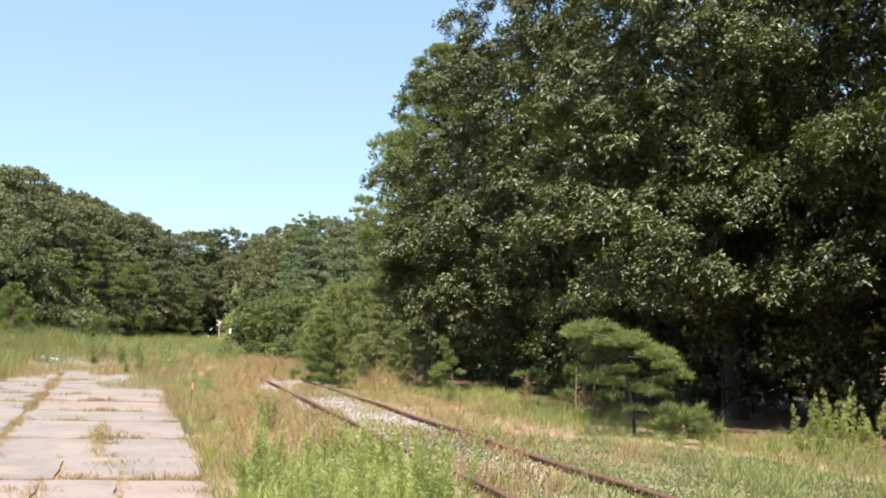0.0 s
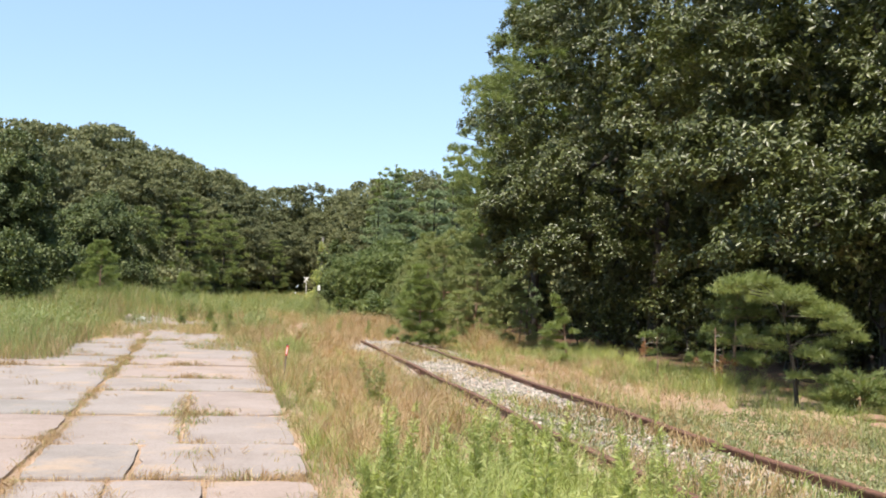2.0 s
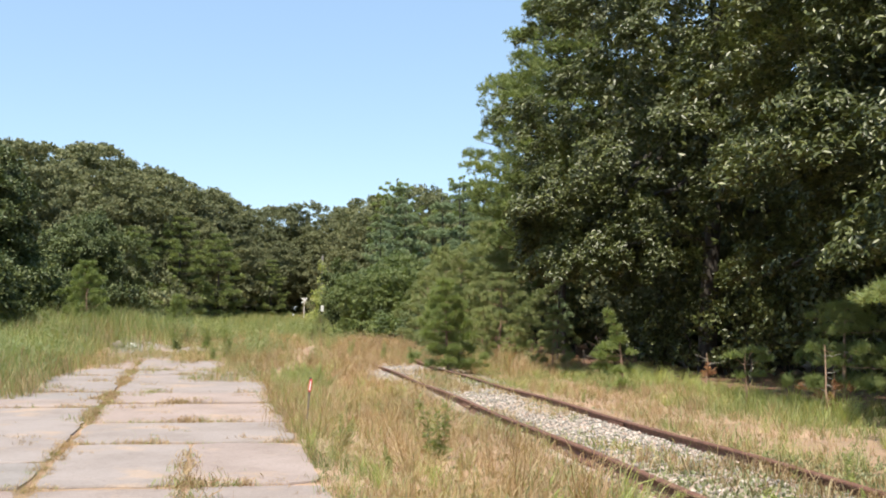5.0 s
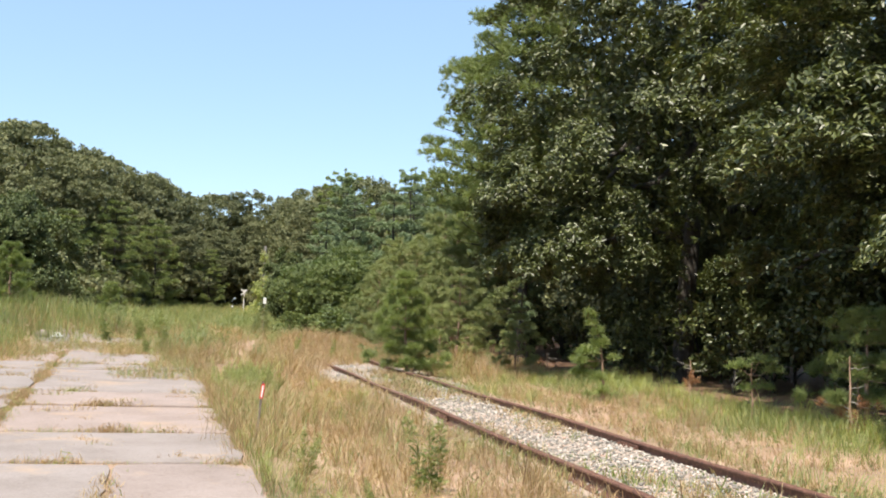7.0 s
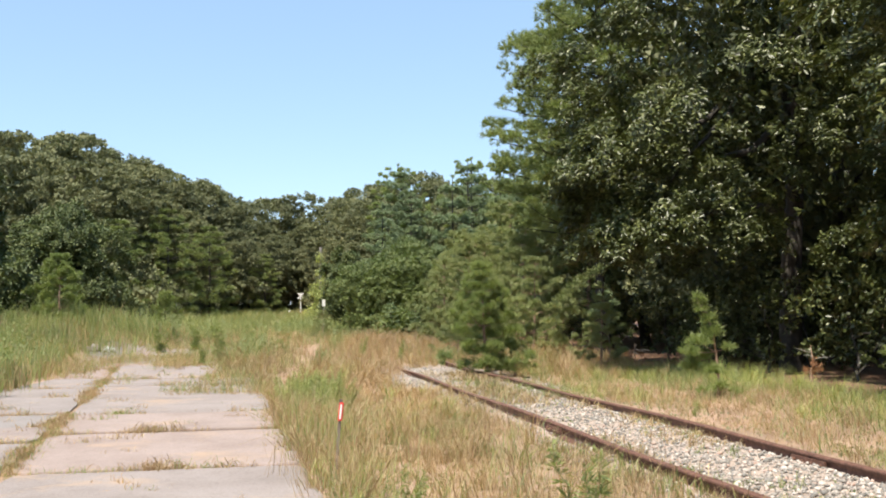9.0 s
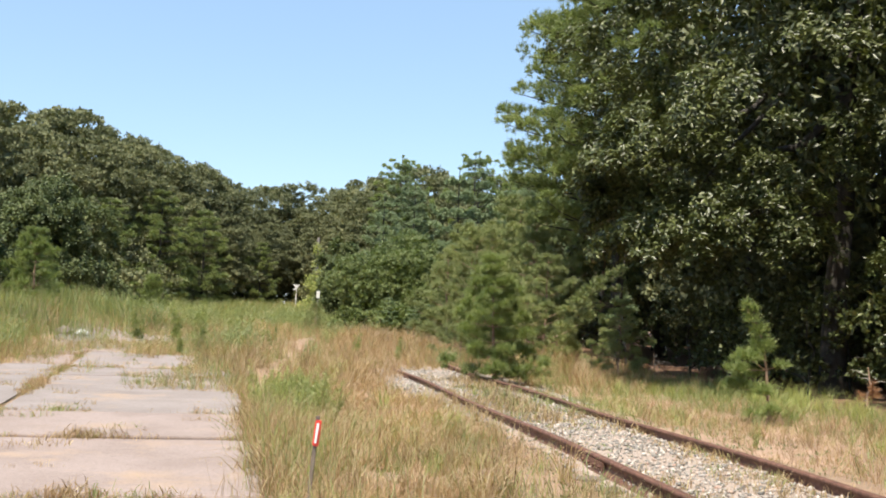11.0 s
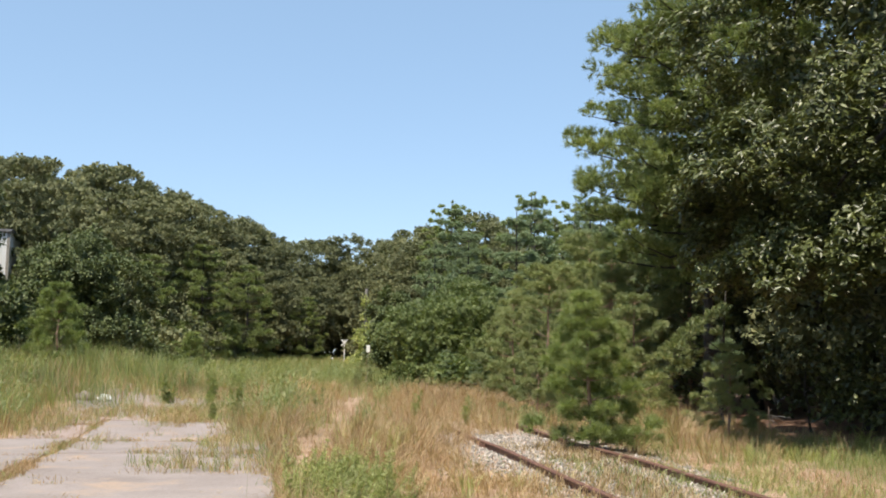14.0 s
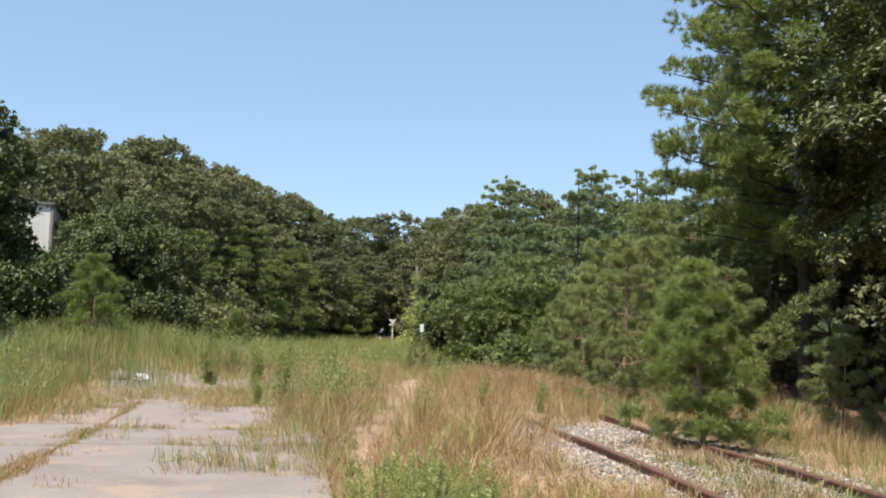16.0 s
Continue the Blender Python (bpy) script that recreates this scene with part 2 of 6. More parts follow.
def scatter(base_v, base_f, places, axes, sizes, rng):
    """Copies of a small shape, its z along each axis, as one pair of arrays."""
    a = unit(axes)
    b = unit(np.cross(a, rng.normal(size=a.shape)))
    c = np.cross(a, b)
    k = len(places)
    V = base_v[None] * sizes[:, None, None]
    V = places[:, None] + V[..., :1] * b[:, None] + V[..., 1:2] * c[:, None] + V[..., 2:] * a[:, None]
    F = base_f[None] + (np.arange(k) * len(base_v))[:, None, None]
    return V.reshape(-1, 3), F.reshape(-1, base_f.shape[1])


def joined(parts):
    V, F, n = [], [], 0
    for v, f in parts:
        V.append(v)
        F.append(f + n)
        n += len(v)
    return np.concatenate(V), np.concatenate(F)


def tube(points, radii, sides=7):
    """A tapering limb along a line of places, as quads."""
    P = np.array(points, float)
    d = unit(np.gradient(P, axis=0))
    ref = np.array([0.31, 0.87, 0.2])
    b = unit(np.cross(d, ref))
    c = np.cross(d, b)
    a = np.linspace(0, 2 * np.pi, sides, endpoint=False)
    V = P[:, None] + np.array(radii)[:, None, None] * (np.cos(a)[None, :, None] * b[:, None] + np.sin(a)[None, :, None] * c[:, None])
    i, j = np.arange(len(P) - 1)[:, None], np.arange(sides)[None]
    n = (j + 1) % sides
    F = np.stack([i * sides + j, i * sides + n, (i + 1) * sides + n, (i + 1) * sides + j], -1).reshape(-1, 4)
    return V.reshape(-1, 3), F


def bent(rng, a, b, steps, wobble):
    """A slightly crooked line from a to b."""
    t = np.linspace(0, 1, steps)[:, None]
    w = rng.normal(size=(steps, 3)) * wobble * np.sin(np.pi * t)
    return np.array(a) * (1 - t) + np.array(b) * t + w


# ---- lie of the land ----
def smooth(v):
    v = np.clip(v, 0, 1)
    return v * v * (3 - 2 * v)


def wave(x, y):
    return np.sin(x * 0.9 + 1.3 * np.sin(y * 0.37)) * np.cos(y * 0.61 + np.sin(x * 0.5)) * 0.5 + np.sin(x * 2.3 + y * 1.7) * np.sin(y * 2.1 - x * 0.8) * 0.3


def rail_x(y):
    return 2.40 - 0.0174 * (y - 20)


def edge_x(y):
    return -0.12 - 0.052 * (y - 13)


def joint_x(y):
    return -2.60 - 0.093 * (y - 13.5)


MOUND, MX = 0.95, -9.3


def level(x, y):
    """Height of the ground."""
    x, y = np.asarray(x, float), np.asarray(y, float)
    z = 0.07 + 0.018 * np.clip(y - 36, 0, 90) * smooth((y - 30) / 20)
    bed = np.exp(-(((x - rail_x(y) - 0.75) / 1.75) ** 4)) * smooth((58 - y) / 10)
    z = z + 0.125 * bed
    z = z + MOUND * np.exp(-(((x - MX) / 4.0) ** 2) - (((y - 54) / 8.0) ** 2))
    z = z - 0.07 * np.exp(-(((x - rail_x(y) + 0.2) / 0.16) ** 2)) * np.clip(0.35 + np.sin(y * 0.9) + np.sin(y * 0.37 + 1), 0, 1) * smooth((33 - y) / 3)
    off_slab = smooth((x - edge_x(y) + 0.05) / 0.4) + smooth((-6.9 - x) / 0.6) + smooth((y - 42) / 3)
    return z + 0.03 * wave(x, y) * np.clip(off_slab, 0, 1) * (1 - 0.8 * bed) + 0.015 * (1 - np.clip(off_slab, 0, 1))


def ground():
    xs = np.concatenate([np.linspace(-900, -40, 12)[:-1], np.linspace(-40, -10, 31)[:-1], np.linspace(-10, 0, 41)[:-1], np.linspace(0, 6, 49)[:-1], np.linspace(6, 12, 25)[:-1], np.linspace(12, 40, 25)[:-1], np.linspace(40, 900, 12)])
    ys = np.concatenate([np.linspace(-900, -30, 12)[:-1], np.linspace(-30, 0, 31)[:-1], np.linspace(0, 60, 151)[:-1], np.linspace(60, 150, 61)[:-1], np.linspace(150, 1200, 14)])
    X, Y = np.meshgrid(xs, ys, indexing="ij")
    V = np.stack([X, Y, level(X, Y)], -1).reshape(-1, 3)
    n = len(ys)
    i, j = np.meshgrid(np.arange(len(xs) - 1), np.arange(n - 1), indexing="ij")
    F = np.stack([i * n + j, (i + 1) * n + j, (i + 1) * n + j + 1, i * n + j + 1], -1).reshape(-1, 4)
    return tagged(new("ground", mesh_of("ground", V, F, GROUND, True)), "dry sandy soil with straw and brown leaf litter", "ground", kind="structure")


ground()


# ---- leaf and needle shapes ----
def leaf_spray(seed, count, length, width, spread=(35, 85), plain=False):
    """Leaves set round the tip of a twig that points along z."""
    rng = np.random.default_rng(seed)
    V, F = [], []
    for k in range(count):
        az, tip = rng.uniform(0, 2 * np.pi), np.radians(rng.uniform(*spread))
        d = np.array([np.cos(az) * np.sin(tip), np.sin(az) * np.sin(tip), np.cos(tip)])
        s = unit(np.cross(d, np.array([0, 0, 1.0]) + rng.normal(size=3) * 0.45))
        u = np.cross(s, d)
        u = u if u[2] > 0 else -u
        l, w = length * rng.uniform(0.75, 1.2), width * rng.uniform(0.8, 1.2)
        o = d * 0.02 + np.array([0, 0, -rng.uniform(0, 0.6) * length])
        n = len(V)
        if plain:
            V += [o, o + d * l + s * w, o + d * l * 0.85 - s * w]
            F += [[n, n + 1, n + 2]]
        else:
            V += [o, o + d * l * 0.5 + s * w + u * w * 0.3, o + d * l - u * w * 0.3, o + d * l * 0.5 - s * w + u * w * 0.3]
            F += [[n, n + 1, n + 2], [n, n + 2, n + 3]]
    return np.array(V), np.array(F)


def needle_tuft(seed, count, length, width, spread=70):
    """Needles that stand out round the end of a shoot along z."""
    rng = np.random.default_rng(seed)
    V, F = [], []
    for k in range(count):
        az, tip = rng.uniform(0, 2 * np.pi), np.radians(rng.uniform(8, spread))
        d = np.array([np.cos(az) * np.sin(tip), np.sin(az) * np.sin(tip), np.cos(tip)])
        s = unit(np.cross(d, rng.normal(size=3)))
        o = np.array([0, 0, -rng.uniform(0, 0.8) * length])
        l = length * rng.uniform(0.7, 1.15)
        n = len(V)
        V += [o - s * width * 0.5, o + s * width * 0.5, o + d * l]
        F += [[n, n + 1, n + 2]]
    return np.array(V), np.array(F)


OAK_SPRAY = leaf_spray(1, 7, 0.125, 0.027, (62, 118))
FAR_SPRAY = leaf_spray(2, 8, 0.23, 0.08, (20, 100), True)
MID_SPRAY = leaf_spray(7, 8, 0.15, 0.048, (20, 100), True)
BUSH_SPRAY = leaf_spray(3, 8, 0.15, 0.042, (25, 95))
NEAR_TUFT = needle_tuft(4, 22, 0.12, 0.0085)
MID_TUFT = needle_tuft(5, 14, 0.17, 0.022)


def shell(rng, lobes, per_m2, inner=0.25, under=0.4):
    """Places and outward ways over a heap of lobes (rows of centre and radii)."""
    L = np.array(lobes, float)
    P, D = [], []
    for c, r in zip(L[:, :3], L[:, 3:]):
        n = int(per_m2 * 4 * np.pi * (r.prod() ** (2 / 3)))
        u = unit(rng.normal(size=(n, 3)))
        s = np.where(rng.random(n) < inner, rng.uniform(0.35, 0.85, n), 1 + rng.normal(0, 0.12, n) * np.where(rng.random(n) < 0.3, 1.6, 0.7))
        p = c + u * r * s[:, None]
        buried = np.zeros(n, bool)
        for c2, r2 in zip(L[:, :3], L[:, 3:]):
            if (c2 != c).any():
                buried |= (((p - c2) / r2) ** 2).sum(1) < 0.5
        keep = (~buried | (rng.random(n) < 0.10)) & ((u[:, 2] > -0.25) | (rng.random(n) < under))
        P.append(p[keep])
        D.append(u[keep])
    return np.concatenate(P), np.concatenate(D)


def heap(rng, centre, radii, count, size, low=-0.75, taper=0.0, even=0.66):
    """Lobes set unevenly over a crown's outline."""
    u = unit(rng.normal(size=(count * 4, 3)))
    u = u[u[:, 2] > low][:count]
    squeeze = np.stack([1 - taper * np.clip(u[:, 2], -0.3, 1)] * 2 + [np.ones(len(u))], -1)
    c = np.array(centre) + u * squeeze * np.array(radii) * rng.uniform(even, 0.5 * even + 0.73, (len(u), 1))
    r = size * rng.uniform(0.5, 1.4, (len(u), 1)) * rng.uniform(0.75, 1.25, (len(u), 3)) * np.array([[1.2, 1.2, 0.62]])
    lobes = np.concatenate([c, r], 1)
    core = [[*centre, *(np.array(radii) * 0.55)]]
    return np.concatenate([lobes, core])


def broadleaf(name, place, label, seed, height, radii, spray, per_m2, lobes, lobe, leaf, low, base, group="", trunk_r=0.2, droop=-0.05, wood=None, category="tree", limbs=5, taper=0.0, even=0.66, skirt=(), floor=0.12, thin=0.0, inner=0):
    """A tree or bush: trunk, limbs and a heaped crown whose middle stands at the given height."""
    rng = np.random.default_rng(seed)
    t = thing(name, place, label, category, group)
    heapd = heap(rng, (0, 0, base), radii, lobes, lobe, low, taper, even)
    if len(skirt):
        heapd = np.concatenate([np.array(skirt, float), heapd])
    P, D = shell(rng, heapd, per_m2)
    keep = P[:, 2] > floor + 0.3 * rng.random(len(P))
    if thin:
        keep &= ((P[:, 0] < thin) & (P[:, 1] < 2.2)) | (rng.random(len(P)) < 0.2)
    P, D = P[keep], D[keep]
    ways = D * 0.6 + rng.normal(size=D.shape) * 0.55 - np.array([0, 0, droop])
    size = rng.uniform(0.75, 1.25, len(P))
    if inner:
        u = unit(rng.normal(size=(inner, 3))) * rng.uniform(0.15, 0.72, (inner, 1))
        Q = np.array([0, 0, base]) + u * np.array(radii)
        Q = Q[Q[:, 2] > floor + 0.4]
        P, ways, size = np.concatenate([P, Q]), np.concatenate([ways, rng.normal(size=Q.shape)]), np.concatenate([size, np.full(len(Q), 2.0)])
    V, F = scatter(*spray, P, ways, size, rng)
    child("crown", mesh_of("crown", V, F, leaf), t)
    wood = wood or OAK_BARK
    top = base + radii[2] * 0.55
    line = bent(rng, (0, 0, -0.15), (rng.normal() * 0.3, rng.normal() * 0.3, top), 7, 0.08)
    V, F = tube(line, np.linspace(trunk_r, trunk_r * 0.25, 7), 9)
    child("trunk", mesh_of("trunk", V, F, wood, True), t)
    for k in range(limbs):
        aim = heapd[rng.integers(0, len(heapd) - 1), :3]
        root = line[rng.integers(1, 4)]
        V, F = tube(bent(rng, root, aim, 6, 0.15), np.linspace(trunk_r * 0.5, trunk_r * 0.08, 6), 6)
        child("limb", mesh_of("limb", V, F, wood, True), t)
    return t


def even_ways(rng, count, low):
    """Unit ways spread evenly over a sphere, none below the given height."""
    got = []
    while len(got) < count:
        c = unit(rng.normal(size=(14, 3)))
        c = c[c[:, 2] > low]
        if not len(c):
            continue
        if not got:
            got.append(c[0])
            continue
        near = (c @ np.array(got).T).max(1)
        got.append(c[near.argmin()])
    return np.array(got)


def massed_tree(name, place, label, seed, radii, base, masses, size, spray, leaf, group="", category="tree", low=-0.8, taper=0.0, skirt=(), floor=2.0, back=99.0, inner=0, trunk_r=0.3, wood=None, limbs=7, boughs_each=9.0, sprays=14, reach=0.9, droop=0.35):
    """A broad tree whose crown is built of separate masses, each a heap of drooping boughs, with deep hollows between them."""
    rng = np.random.default_rng(seed)
    t = thing(name, place, label, category, group)
    u = even_ways(rng, masses, low)
    u = u[(u[:, 0] * radii[0] < back) | (rng.random(len(u)) < 0.25)]
    squeeze = np.stack([1 - taper * np.clip(u[:, 2], -0.3, 1)] * 2 + [np.ones(len(u))], -1)
    centres = np.array([0, 0, base]) + u * squeeze * np.array(radii) * rng.uniform(0.66, 0.92, (len(u), 1))
    spans = rng.uniform(*size, len(u))
    if len(skirt):
        k = np.array(skirt, float)
        centres, spans = np.concatenate([centres, k[:, :3]]), np.concatenate([spans, k[:, 3]])
        out = unit(k[:, :3] * np.array([1, 1, 0.2]))
        u = np.concatenate([u, out])
    P, D = [], []
    for c, r, w in zip(centres, spans, u):
        n = int(boughs_each * r * r) + 4
        v = unit(rng.normal(size=(n * 3, 3)) + w * 0.5)
        v = v[v[:, 2] > -0.4][:n]
        p = c + v * r * np.array([1, 1, 0.85]) * rng.uniform(0.75, 1.05, (len(v), 1))
        h = unit(v * np.array([0.8, 0.8, 0]) + w * np.array([0.5, 0.5, 0]) + rng.normal(size=v.shape) * np.array([0.3, 0.3, 0.3]))
        lat = unit(np.cross(h, np.array([0, 0, 1.0])))
        L = reach * rng.uniform(0.65, 1.15, len(v))
        a = rng.random((len(v), sprays))
        b = rng.uniform(-1, 1, (len(v), sprays)) * (0.62 - 1.3 * (a - 0.5) ** 2)
        q = p[:, None] + h[:, None] * ((a - 0.4) * L[:, None])[..., None] + lat[:, None] * (b * L[:, None] * 0.85)[..., None]
        q[..., 2] += -droop * L[:, None] * (a * a + 0.7 * b * b) + rng.normal(size=a.shape) * 0.12
        d = h[:, None] * 0.45 + lat[:, None] * (b * 0.5)[..., None] + np.array([0, 0, 0.9]) + rng.normal(size=q.shape) * 0.26
        P.append(q.reshape(-1, 3))
        D.append(d.reshape(-1, 3))
    P, D = np.concatenate(P), np.concatenate(D)
    keep = P[:, 2] > floor + 0.3 * rng.random(len(P))
    P, D = P[keep], D[keep]
    size_ = rng.uniform(0.75, 1.25, len(P))
    if inner:
        Q = np.array([0, 0, base]) + unit(rng.normal(size=(inner, 3))) * rng.uniform(0.15, 0.66, (inner, 1)) * np.array(radii)
        Q = Q[Q[:, 2] > floor + 0.5]
        P, D, size_ = np.concatenate([P, Q]), np.concatenate([D, rng.normal(size=Q.shape)]), np.concatenate([size_, np.full(len(Q), 2.0)])
    V, F = scatter(*spray, P, D, size_, rng)
    child("crown", mesh_of("crown", V, F, leaf), t)
    wood = wood or OAK_BARK
    line = bent(rng, (0, 0, -0.15), (rng.normal() * 0.3, rng.normal() * 0.3, base + radii[2] * 0.55), 7, 0.08)
    V, F = tube(line, np.linspace(trunk_r, trunk_r * 0.25, 7), 9)
    child("trunk", mesh_of("trunk", V, F, wood, True), t)
    for k in range(limbs):
        aim = centres[rng.integers(0, len(centres))]
        root = line[rng.integers(1, 5)]
        V, F = tube(bent(rng, root, aim, 7, 0.16), np.linspace(trunk_r * 0.45, trunk_r * 0.06, 7), 6)
        child("limb", mesh_of("limb", V, F, wood, True), t)
    return t


def needle_shoot(seed, count, length, needle, width, angle=(30, 62)):
    """A shoot along z with needles all the way up it, like a bottle brush."""
    rng = np.random.default_rng(seed)
    V, F = [], []
    for k in range(count):
        az, tip = rng.uniform(0, 2 * np.pi), np.radians(rng.uniform(*angle))
        d = np.array([np.cos(az) * np.sin(tip), np.sin(az) * np.sin(tip), np.cos(tip)])
        w = unit(np.cross(d, rng.normal(size=3)))
        o = np.array([0, 0, length * rng.random()])
        l = needle * rng.uniform(0.75, 1.15)
        n = len(V)
        V += [o - w * width * 0.5, o + w * width * 0.5, o + d * l]
        F += [[n, n + 1, n + 2]]
    return np.array(V), np.array(F)


NEAR_SHOOT = needle_shoot(101, 30, 0.10, 0.115, 0.0075, (25, 75))
MID_SHOOT = needle_shoot(102, 20, 0.11, 0.13, 0.012, (25, 75))
PUFF_SHOOT = needle_shoot(103, 18, 0.16, 0.16, 0.020, (25, 75))
FAR_SHOOT = needle_shoot(104, 12, 0.16, 0.20, 0.045)


def plumed_pine(name, place, label, seed, height, reach, shoot, leaf, group="", gap=0.4, first=0.1, arms=5, trunk_r=0.06, rise=0.35, dense=1.0, pitch=0.1, shape=0.8, size=1.0, lean=(0, 0), every=0.1, wood=None, category="tree", bare=0.28, clump_n=8, clump_r=0.1):
    """A pine with whorls of separate upcurved boughs, each feathered with needle shoots; gaps show between the whorls."""
    rng = np.random.default_rng(seed)
    t = thing(name, place, label, category, group)
    wood = wood or PINE_BARK
    top = np.array([lean[0], lean[1], height])
    line = bent(rng, (0, 0, -0.1), top, 8, 0.02 * height / 3)
    V, F = tube(line, np.linspace(trunk_r, trunk_r * 0.15, 8), 8)
    child("trunk", mesh_of("trunk", V, F, wood, True), t)
    P, D, S = [], [], []
    h = height * first
    while h < height * 0.97:
        q = h / height
        root = np.array([np.interp(h, line[:, 2], line[:, k]) for k in (0, 1)] + [h])
        span = reach * (shape * (1 - q) ** 0.8 + (1 - shape) * math.sin(math.pi * min(q * 0.85 + 0.12, 1)) ** 0.6) + 0.10
        a0 = rng.uniform(0, 6.3)
        for k in range(arms):
            if rng.random() < 0.08:
                continue
            a = a0 + k * 2 * np.pi / arms + rng.normal() * 0.22
            l = span * rng.uniform(0.62, 1.12)
            out, side = np.array([np.cos(a), np.sin(a), 0]), np.array([-np.sin(a), np.cos(a), 0])
            s = np.linspace(0, 1, 6)[:, None]
            arm = root + out * l * s + np.array([0, 0, l]) * (pitch * rng.uniform(0.3, 1.7) * s + rise * s**2.2) + rng.normal(size=(6, 3)) * 0.015 * l * s
            V, F = tube(arm, np.linspace(max(trunk_r * 0.3 * (1 - 0.7 * q), 0.008), 0.004, 6), 5)
            child("bough", mesh_of("bough", V, F, wood, True), t)
            n = max(4, int(l / every * dense))
            for g in np.concatenate([rng.uniform(bare, 1.0, n), [0.97, 1.0]]):
                c = np.array([np.interp(g * 5, range(6), arm[:, m]) for m in range(3)])
                w = np.clip(rng.normal(), -1.6, 1.6) * (0.22 * l * (1.12 - g) + 0.02)
                c = c + side * w + out * abs(w) * 0.5 + np.array([0, 0, 0.12 * abs(w) + rng.normal() * 0.03])
                v = unit(rng.normal(size=(clump_n, 3)) * np.array([0.7, 0.7, 0.5]) + out * 0.7 + side * np.sign(w) * 0.3 + np.array([0, 0, 0.4 + rise]))
                P += list(c + v * clump_r * (1.15 - 0.6 * q) * rng.uniform(0.5, 1.1) * np.array([1.1, 1.1, 0.7]))
                D += list(v + np.array([0, 0, 0.25]))
                S += [1.12 - 0.45 * q] * clump_n
        h += gap * rng.uniform(0.8, 1.2) * (1.08 - 0.45 * q)
    for k in range(7):
        P.append(top + np.array([rng.normal() * 0.02, rng.normal() * 0.02, -0.10 * rng.random() * size]))
        D.append(np.array([0, 0, 1.0]) + rng.normal(size=3) * 0.35)
    P, D = np.array(P), np.array(D)
    V, F = scatter(*shoot, P, D, size * np.array(S + [0.7] * (len(P) - len(S))) * rng.uniform(0.8, 1.25, len(P)), rng)
    child("crown", mesh_of("crown", V, F, leaf), t)
    return t


def pine(name, place, label, seed, height, reach, tuft, leaf, group="", step=0.4, first=0.15, dense=1.0, trunk_r=0.1, lean=(0, 0), rise=0.25, arms=5, gap=0.14, shape=1.0, category="tree", size=1.0):
    """A pine: a straight trunk, whorls of limbs that curve upwards, needle tufts along their outer part."""
    rng = np.random.default_rng(seed)
    t = thing(name, place, label, category, group)
    top = np.array([lean[0], lean[1], height])
    line = bent(rng, (0, 0, -0.1), top, 8, 0.03 * height / 3)
    V, F = tube(line, np.linspace(trunk_r, trunk_r * 0.15, 8), 8)
    child("trunk", mesh_of("trunk", V, F, PINE_BARK, True), t)
    woods, P, D = [], [], []
    h = height * first
    while h < height * 0.985:
        q = h / height
        root = np.array([np.interp(h, line[:, 2], line[:, k]) for k in (0, 1)] + [h])
        span = reach * ((1 - q) ** 0.75 * shape + (1 - shape) * np.sin(np.pi * min(q * 0.9 + 0.1, 1)) ** 0.5) + 0.12
        a0 = rng.uniform(0, 6.3)
        for k in range(arms):
            if rng.random() > 0.9:
                continue
            a = a0 + k * 2 * np.pi / arms + rng.normal() * 0.25
            l = span * rng.uniform(0.6, 1.1)
            out = np.array([np.cos(a), np.sin(a), 0])
            s = np.linspace(0, 1, 6)[:, None]
            arm = root + out * l * s + np.array([0, 0, 1]) * l * (rise * s**2 + rng.uniform(-0.12, 0.18) * s) + rng.normal(size=(6, 3)) * 0.02 * l
            woods.append(tube(arm, np.linspace(max(trunk_r * 0.28 * (1 - q), 0.012), 0.006, 6), 5))
            n = max(3, int(l / gap * dense))
            for u in rng.uniform(0.22, 1.0, n) ** 0.7:
                c = np.array([np.interp(u * 5, range(6), arm[:, m]) for m in range(3)])
                side = np.cross(out, (0, 0, 1)) * rng.normal() * (0.30 * l * (1.05 - u) + 0.05)
                P.append(c + side + np.array([0, 0, rng.normal() * 0.05 * min(l, 2)]))
                D.append(out * 0.7 + side * 0.8 + np.array([0, 0, 0.55]) + rng.normal(size=3) * 0.3)
        h += step * rng.uniform(0.75, 1.25) * (1.1 - 0.4 * q)
    for k in range(5):
        P.append(top + rng.normal(size=3) * 0.03)
        D.append(np.array([0, 0, 1.0]) + rng.normal(size=3) * 0.4)
    P, D = np.array(P), np.array(D)
    V, F = scatter(*tuft, P, D, size * rng.uniform(0.8, 1.25, len(P)), rng)
    child("crown", mesh_of("crown", V, F, leaf), t)
    V, F = joined(woods)
    child("wood", mesh_of("wood", V, F, PINE_BARK, True), t)
    return t


PUFF_TUFT = needle_tuft(8, 8, 0.14, 0.025, 65)


def puffs(rng, lobes, per_m2, up=0.35):
    """Needle tufts over rounded clumps, pointing out and up."""
    P, D = [], []
    for row in np.array(lobes, float):
        c, r = row[:3], row[3:]
        n = max(8, int(per_m2 * 12.6 * r.prod() ** (2 / 3)))
        u = unit(rng.normal(size=(n, 3)))
        u[:, 2] = np.where(u[:, 2] < -0.2, -0.6 * u[:, 2], u[:, 2])
        P.append(c + u * r * rng.uniform(0.45, 1.0, (n, 1)))
        D.append(u + np.array([0, 0, up]) + rng.normal(size=(n, 3)) * 0.25)
    return np.concatenate(P), np.concatenate(D)


